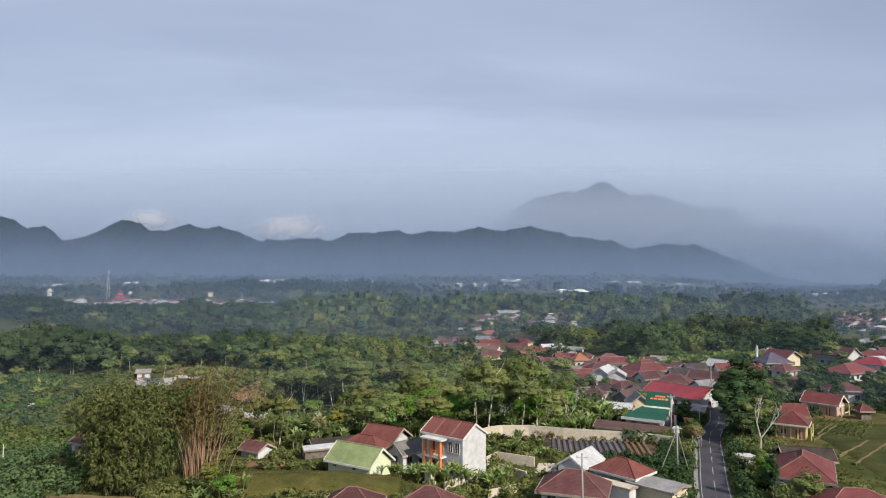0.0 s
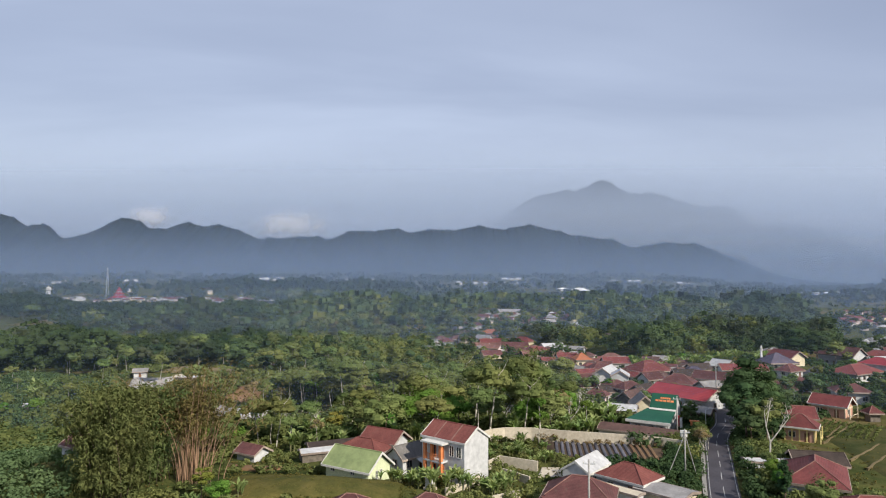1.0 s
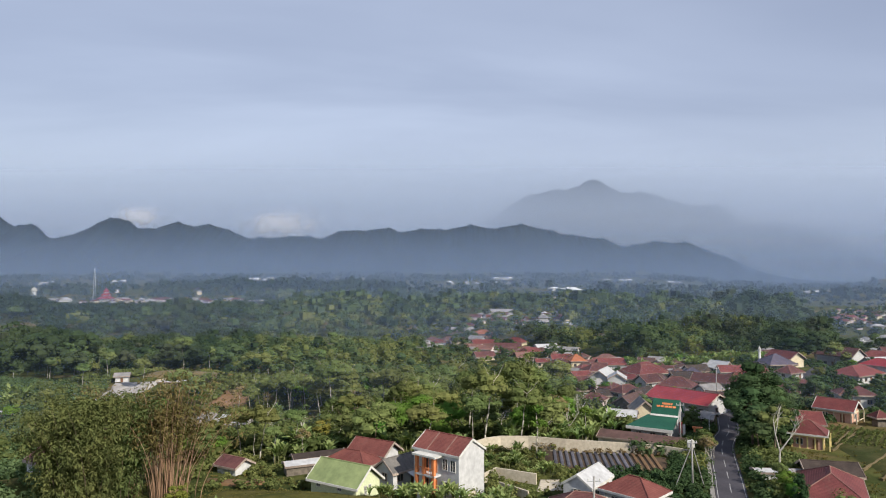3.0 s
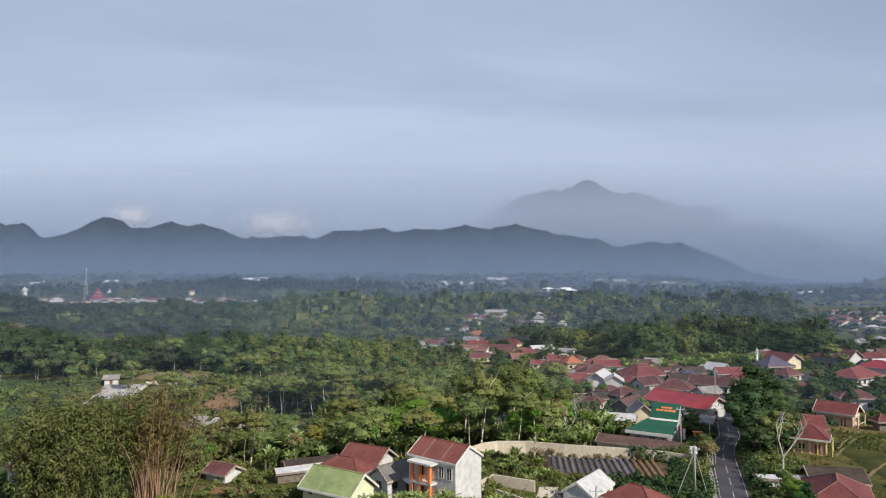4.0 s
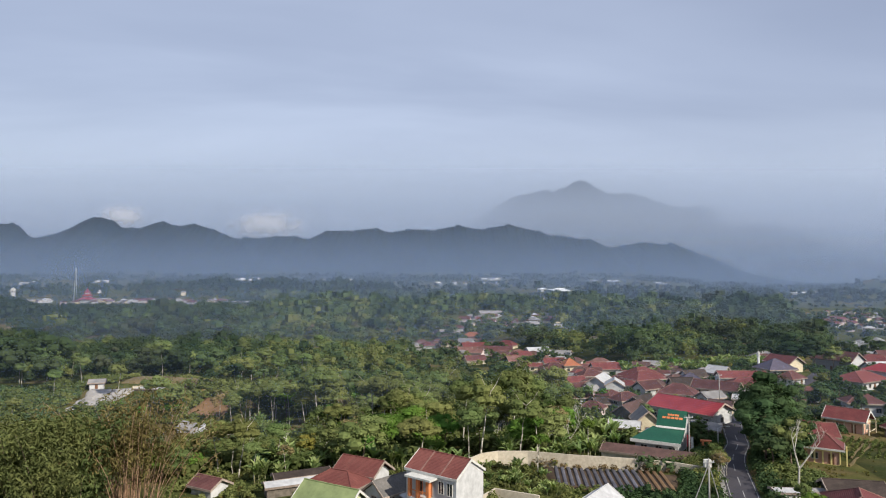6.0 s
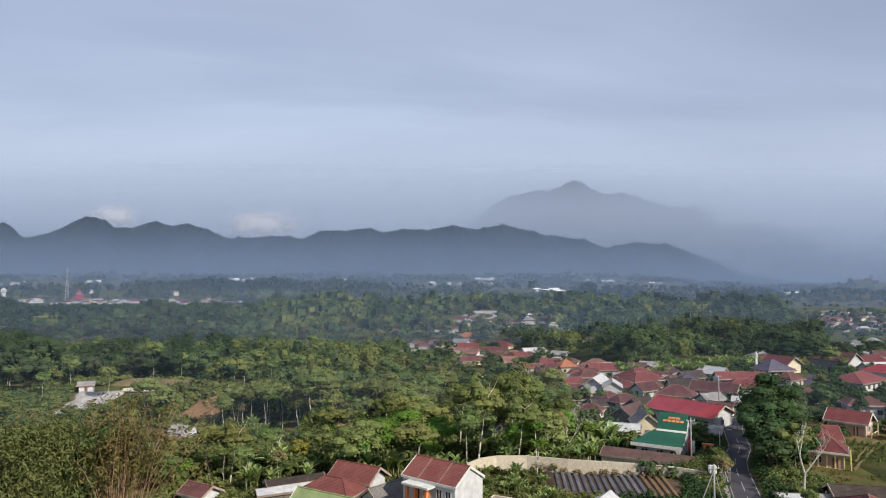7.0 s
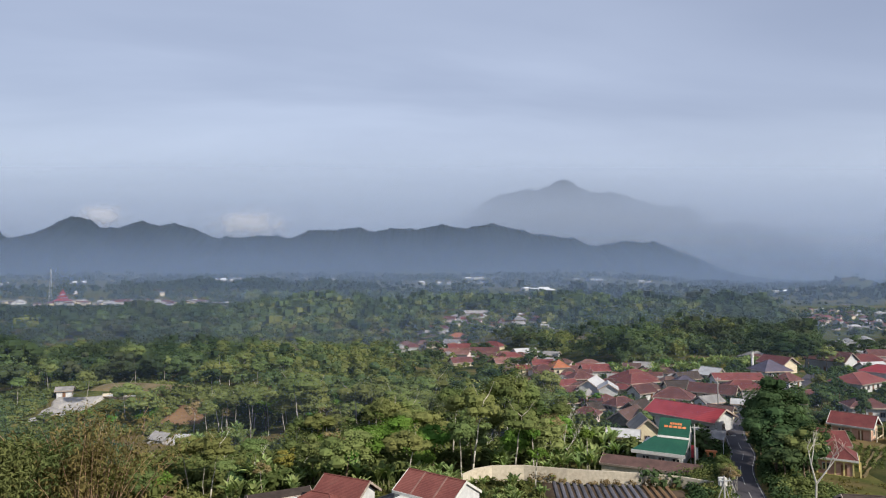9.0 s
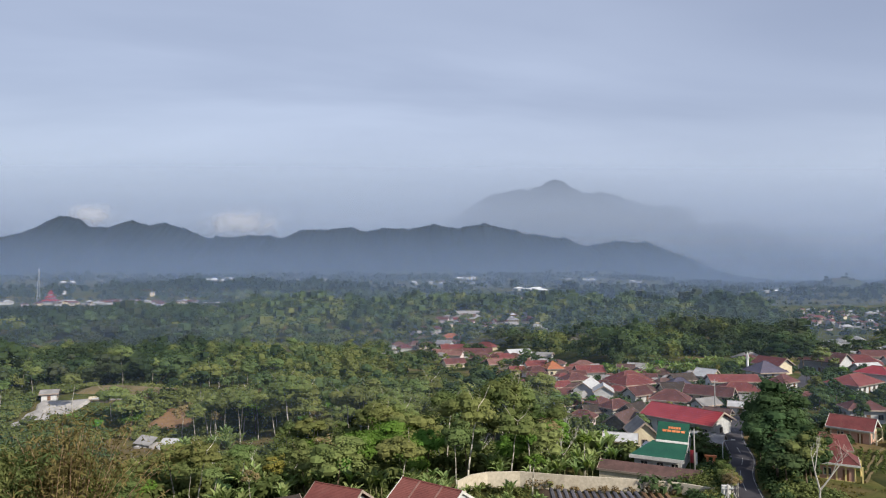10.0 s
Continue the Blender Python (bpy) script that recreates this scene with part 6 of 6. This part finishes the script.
# ---- chosen trees ----
prng = np.random.default_rng(60)
for x, y, k, s in ((43.8, 102.8, 1, 1.15), (46.4, 107.4, 1, 1.25), (46.2, 100.2, 1, 0.85), (44.8, 98.6, 0, 0.7), (48.8, 113.4, 1, 1.2), (53.4, 121.0, 1, 1.1), (51.8, 115.6, 1, 1.0), (81.5, 149.3, 7, 0.8), (83.2, 150.4, 7, 0.75), (57.0, 128.0, 0, 0.7), (74.5, 131.5, 7, 0.8), (76.2, 132.8, 7, 0.85), (44.9, 105.8, 1, 1.1), (63.5, 131.5, 1, 0.6), (74.5, 142.5, 1, 0.6),
                   (78.5, 147.0, 1, 0.55), (43.0, 99.6, 1, 0.78), (34.6, 73.0, 7, 0.7), (36.4, 69.0, 0, 0.5), (93.0, 150.5, 1, 0.5), (99.0, 154.5, 1, 0.55), (72.0, 146.0, 0, 0.5),
                   (88.0, 138.5, 0, 0.5), (94.0, 142.0, 1, 0.5), (105.0, 207.0, 1, 1.35), (109.0, 214.0, 1, 1.4), (108.5, 203.0, 1, 1.1), (115.0, 215.0, 1, 1.3), (113.5, 202.0, 0, 0.85), (76.0, 147.0, 1, 0.34), (81.0, 152.0, 1, 0.32), (85.5, 157.0, 1, 0.34), (72.0, 143.0, 1, 0.4), (90.5, 160.0, 1, 0.3), (77.0, 155.0, 1, 0.36), (86.0, 150.0, 1, 0.3), (93.0, 176.0, 1, 0.5), (97.0, 180.0, 1, 0.45), (86.0, 128.5, 4, 0.6), (83.0, 124.0, 5, 0.5),
                   (-40.0, 157.0, 3, 0.85), (-36.5, 155.8, 3, 0.85), (-45.6, 156.4, 3, 0.8), (-42.6, 159.6, 3, 0.9), (-34.0, 160.5, 3, 0.85), (-38.0, 162.5, 3, 0.95), (-44.0, 161.0, 3, 0.9), (-50.5, 163.0, 6, 0.8), (-62.5, 166.0, 4, 0.95), (-46.0, 166.0, 2, 0.9), (-39.0, 168.0, 2, 0.95),
                   (-27.0, 101.5, 2, 0.66), (-30.5, 104.0, 2, 0.66), (-22.5, 104.0, 3, 0.62), (-24.5, 99.5, 3, 0.5), (-34.0, 99.0, 0, 0.6), (-38.5, 95.0, 1, 0.55), (-19.0, 105.5, 5, 0.6), (-36.0, 89.0, 6, 0.55),
                   (-26.5, 72.0, 5, 0.5), (-24.0, 70.0, 4, 0.42), (-8.6, 112.0, 4, 0.9), (-3.4, 111.0, 4, 0.95), (0.2, 113.0, 4, 0.9), (-5.5, 117.0, 4, 1.05), (-11.0, 106.5, 4, 0.55), (11.4, 110.6, 4, 0.75), (12.6, 112.5, 4, 0.8), (-1.0, 106.0, 4, 0.5), (18.5, 118.0, 4, 0.85), (20.0, 126.0, 0, 0.7),
                   (22.0, 141.0, 0, 0.8), (17.5, 145.0, 2, 0.9), (25.0, 152.0, 6, 0.7), (36.0, 158.0, 4, 0.4), (38.8, 112.6, 1, 0.38), (34.8, 98.0, 0, 0.32), (34.8, 97.4, 6, 0.32), (34.0, 95.4, 6, 0.36), (40.2, 116.5, 0, 0.42), (37.2, 114.0, 4, 0.3), (45.8, 110.6, 1, 0.5), (35.7, 99.0, 8, 0.34), (36.4, 102.0, 8, 0.33), (34.9, 96.4, 6, 0.33), (42.6, 123.0, 1, 0.32), (44.4, 121.4, 1, 0.3), (41.0, 120.4, 0, 0.28), (32.5, 160.0, 0, 0.5), (29.5, 157.5, 8, 0.5), (35.0, 158.5, 4, 0.4), (37.6, 81.0, 4, 0.4), (36.6, 77.4, 4, 0.36), (38.4, 84.6, 0, 0.3), (62.0, 138.0, 1, 0.6), (16.0, 130.0, 3, 0.85), (12.5, 135.0, 3, 0.8), (20.5, 133.5, 3, 0.8)):
    plant(KINDS[k], x, y, prng, s, "trees among the houses")
for k in range(34):
    plant(KINDS_FAR[3], float(prng.uniform(-0.72, -0.12)) * (170 + 4 * k), 170 + 4 * k, prng, float(prng.uniform(0.75, 1.0)), "pale-trunked trees above the wood")
for x, y, s in ((41.8, 91.6, 1.9), (36.0, 97.6, 0.6), (35.0, 96.0, 0.55), (9.0, 121.0, 1.0), (24.5, 132.0, 1.2), (18.2, 117.0, 1.05), (20.6, 121.5, 1.0), (22.4, 127.0, 1.1), (15.0, 123.0, 1.1), (21.0, 136.0, 1.2), (-12.0, 108.0, 0.9)):
    plant(BARE, x, y, prng, s)
for x, y, s in ((12.0, 97.4, 0.85), (13.2, 105.6, 0.8), (21.0, 108.6, 0.7)):
    plant(PALM, x, y, prng, s)


for x, y in ((-18.0, 112.0), (-24.0, 116.0), (-6.0, 124.0), (2.0, 119.0), (6.0, 128.0), (13.0, 116.0), (16.0, 114.0), (17.5, 124.0), (19.5, 115.0), (23.0, 121.0), (10.5, 131.0), (-32.0, 124.0), (-14.0, 134.0), (25.5, 138.0), (22.0, 146.0), (-40.0, 140.0)):
    plant(BARE, x, y, prng, float(prng.uniform(0.9, 1.3)), "leafless trees of the valley")


for k in range(34):
    y = float(prng.uniform(190, 330))
    x = float(prng.uniform(-0.62, -0.16)) * y
    if not far_open(x, y):
        plant(KINDS_FAR[3], x, y, prng, float(prng.uniform(0.8, 1.1)), "pale-trunked trees above the wood")


def bananas(rng, count, xs, ys, group, lo=0.75, hi=1.1):
    n = tries = 0
    while n < count and tries < 4000:
        tries += 1
        x, y = rng.uniform(*xs), rng.uniform(*ys)
        if any((x - a) ** 2 + (y - b) ** 2 < (r - 0.4) ** 2 for a, b, r in FOOTPRINTS) or near_road(x, y, 4.5):
            continue
        plant(BANANA[n % 2], float(x), float(y), rng, float(rng.uniform(lo, hi)), group)
        n += 1


bananas(prng, 14, (-24, -6), (97, 106), "banana plants behind the houses")
bananas(prng, 10, (-4, 4), (91, 103), "banana plants behind the houses")
bananas(prng, 12, (8, 26), (106, 112), "banana plants beyond the wall")
bananas(prng, 10, (18, 27), (112, 124), "banana plants beyond the wall")
bananas(prng, 14, (-46, -34), (148, 157), "banana plants by the pale trees")
bananas(prng, 5, (-99, -94), (147, 153), "banana plants by the slope hut", 1.0, 1.4)
bananas(prng, 34, (58, 100), (203, 222), "banana grove behind the village", 0.9, 1.4)
bananas(prng, 7, (-8, -3), (77, 81), "banana plants beside the white house", 0.4, 0.55)
bananas(prng, 8, (1.5, 7), (75.5, 81), "banana plants beside the white house", 0.5, 0.7)
bananas(prng, 9, (-4.0, 1.6), (76.8, 79.2), "banana plants beside the white house", 0.5, 0.75)
bananas(prng, 6, (-27, -22), (69.5, 73.5), "banana plants on the grass", 0.55, 0.8)
bananas(prng, 18, (4, 13), (89, 101), "plants inside the wall", 0.4, 0.6)


def undergrowth(name, pts, size, clumps, per, leaf, material, seed, label, category, spread=0.5, core=0.0):
    """Low plants at the given places, joined."""
    rng = np.random.default_rng(seed)
    p = np.asarray(pts, float)
    z = ground(p[:, 0], p[:, 1])
    h = size * rng.uniform(0.6, 1.35, len(p))
    cs, rs = [], []
    for k in range(clumps):
        a, r = rng.uniform(0, 6.28, len(p)), h * spread * rng.uniform(0, 1, len(p))
        cs.append(np.stack([p[:, 0] + np.cos(a) * r, p[:, 1] + np.sin(a) * r, z + h * rng.uniform(0.25, 0.62, len(p))], -1))
        rs.append(h * rng.uniform(0.25, 0.42, len(p)))
    cs, rs = np.concatenate(cs), np.concatenate(rs)
    body = [core_quads(rng, cs, rs * core, 0.8, 1)] if core else []
    tagged(quads(name, np.concatenate(body + [leaf_quads(rng, cs, rs, per, leaf)]), material), label, category, kind="stuff")


def scatter(rng, count, xs, ys, ok):
    out = []
    tries = 0
    while len(out) < count and tries < count * 12:
        tries += 1
        x, y = rng.uniform(*xs), rng.uniform(*ys)
        if ok(x, y):
            out.append((x, y))
    return out


def clear_of_houses(x, y, gap=0.0):
    return not any((x - a) ** 2 + (y - b) ** 2 < (r * 0.82 + gap) ** 2 for a, b, r in FOOTPRINTS) and not near_road(x, y, 4.0)


PLOT = [(12.5, 103.4), (30.5, 97.4), (27.0, 89.0), (13.0, 94.0)]
FIELDS = [(52, 82), (50.5, 95), (54, 100), (55, 107), (57, 111), (60, 118), (66, 121), (76, 121), (90, 115), (75, 80)]
BANK = [(-30, 71), (-4, 72), (-4.5, 80), (-27, 85)]
TERRACE = [(-86, 185), (-66, 185), (-60, 196), (-84, 201)]
FACE = [(-86.5, 155), (-80, 159), (-76, 187), (-91, 186)]
CLAY = [(-62.5, 170.5), (-52.5, 170.5), (-53.5, 183), (-60.5, 183)]
TRUNKS = [(-62, 147), (-30, 147), (-30, 169), (-62, 169)]
HEAP = [(-64, 152), (-47, 150), (-47, 161), (-64, 163)]


def free(x, y):
    return clear_of_houses(x, y) and not in_quad(x, y, PLOT) and not in_quad(x, y, TERRACE) and not in_quad(x, y, FACE) and not in_quad(x, y, HEAP) and not in_quad(x, y, CLAY)


srng = np.random.default_rng(91)
undergrowth("coffee_bushes", scatter(srng, 1500, (-130, -40), (66, 178), lambda x, y: in_quad(x, y, OPEN[2]) and x > -0.74 * y and free(x, y)), 2.5, 5, 20, 0.21, LEAF_COFFEE, 92, "dense green coffee bushes on the slope", "bushes")
undergrowth("valley_bushes", scatter(srng, 1500, (-100, 30), (102, 190), lambda x, y: not (x > 0 and y < 112) and abs(x) < y * 0.75 and free(x, y) and not in_quad(x, y, TRUNKS) and not in_quad(x, y, HEAP_FORE)), 3.2, 4, 12, 0.3, LEAF_OLIVE, 93, "green undergrowth of the valley", "bushes", core=0.62)
undergrowth("garden_bushes", scatter(srng, 420, (-34, 36), (62, 104), lambda x, y: free(x, y) and x < 20 and not in_quad(x, y, BANK) and not in_quad(x, y, YARD) and not (3 < x < 14 and 88 < y < 103)), 1.2, 4, 22, 0.16, LEAF_OLIVE, 94, "olive-green garden bushes between the houses", "bushes")
undergrowth("plot_plants", scatter(srng, 70, (3, 14), (88, 103), free), 1.0, 4, 26, 0.16, LEAF_OLIVE, 95, "leafy garden plants inside the wall", "bushes")
undergrowth("village_bushes", scatter(srng, 1250, (26, 130), (98, 235), lambda x, y: x < y * 0.8 and x > 0.2 * y and free(x, y) and not in_quad(x, y, FIELDS) and not (46 < x < 54 and 94 < y < 105)), 1.9, 4, 13, 0.26, LEAF_DARK, 96, "dark green bushes among the village houses", "bushes", core=0.62)
undergrowth("dark_shrubs", scatter(srng, 230, (20, 33), (76, 98), free), 1.1, 4, 22, 0.16, LEAF_DARK, 97, "dark low shrubs beside the road", "bushes")
undergrowth("road_shrubs", scatter(srng, 170, (35.5, 46), (70, 108), lambda x, y: clear_of_houses(x, y)), 1.5, 4, 24, 0.17, LEAF_MID, 101, "green shrubs on the verge of the road", "bushes")
undergrowth("verge_shrubs", scatter(srng, 320, (24, 52), (62, 124), lambda x, y: near_road(x, y, 4.0) and not near_road(x, y, 2.3)), 1.5, 4, 14, 0.17, LEAF_DARK, 106, "low dark shrubs along the road verge", "bushes")
undergrowth("brown_shrubs", scatter(srng, 90, (31.5, 36.6), (90, 103), lambda x, y: not near_road(x, y, 2.8)), 1.6, 4, 16, 0.14, LEAF_OLIVE, 102, "olive shrubs on the verge of the road", "bushes")
undergrowth("bank_grass", scatter(srng, 3200, (-30, -3), (71, 85), lambda x, y: in_quad(x, y, BANK) and clear_of_houses(x, y)), 0.26, 2, 5, 0.06, LEAF_GRASS, 103, "tall olive grass on the bank before the houses", "grass", 1.0)
undergrowth("slope_bushes", scatter(srng, 1150, (-104, -44), (160, 208), free), 1.7, 4, 12, 0.24, LEAF_OLIVE, 107, "olive bushes round the dry terrace", "bushes", core=0.62)
undergrowth("wall_plants", [(x, y) for x, y in zip(np.linspace(13, 29, 11), np.linspace(102.8, 98.4, 11))], 1.5, 3, 30, 0.14, LEAF_BROWN, 98, "brownish plants along the concrete wall", "plants")
undergrowth("weeds", scatter(srng, 3600, (-42, 90), (58, 130), lambda x, y: abs(x) < y * 0.85 and free(x, y) and not in_quad(x, y, BANK) and not (in_quad(x, y, FIELDS) and srng.uniform() < 0.6)), 0.34, 2, 7, 0.10, LEAF_GRASS, 99, "short olive grass and weeds", "grass", 1.2)
rows = [(56.5 + 0.62 * i + 0.75 * k, 108.5 + 0.78 * i - 0.66 * k) for k in range(9) for i in np.arange(0, 12, 0.5)]
undergrowth("crop_rows", rows, 0.6, 2, 9, 0.14, LEAF_MID, 100, "rows of low green crops on the terrace", "crops", 0.4)


# gardens full of trees between the houses
grng = np.random.default_rng(71)
for x, y in scatter(grng, 26, (-110, -44), (80, 170), lambda x, y: in_quad(x, y, OPEN[2]) and x > -0.72 * y and free(x, y)):
    plant(KINDS[int(grng.choice([0, 1, 4, 3, 2]))], x, y, grng, float(grng.uniform(0.32, 0.55)), "small trees on the coffee slope")
for x, y in scatter(grng, 40, (30, 130), (118, 236), lambda x, y: 0.26 * y < x < 0.72 * y and not (36 < x < 82 and 150 < y < 212) and clear_of_houses(x, y, 0.6) and not near_road(x, y, 5.0)):
    plant(KINDS_FAR[int(grng.choice([0, 1, 1, 4, 5, 8]))], x, y, grng, float(grng.uniform(0.28, 0.5)), "trees among the houses")

# thin pale stems standing among the coffee
for k, (x, y) in enumerate(scatter(grng, 16, (-80, -42), (76, 130), lambda x, y: in_quad(x, y, OPEN[2]) and -0.72 * y < x and free(x, y))):
    stem = empty("dead_tree", x, y, gz(x, y), 40 * k)
    bm = bmesh.new()
    polytube(bm, [(0, 0, -0.3), (0.05, 0, 1.6), (0.02, 0.05, 2.9)], [0.09, 0.07, 0.04], 7)
    part("trunk", bm, BARK_WHITE, stem, smooth=True)
    bm = bmesh.new()
    tube(bm, (0.03, 0, 2.2), (0.35, 0.1, 2.8), 0.035, 0.02, 5)
    part("branch", bm, BARK_WHITE, stem)
    tagged(stem, "thin pale dead tree among coffee bushes", "tree", "dead trees on the slope")

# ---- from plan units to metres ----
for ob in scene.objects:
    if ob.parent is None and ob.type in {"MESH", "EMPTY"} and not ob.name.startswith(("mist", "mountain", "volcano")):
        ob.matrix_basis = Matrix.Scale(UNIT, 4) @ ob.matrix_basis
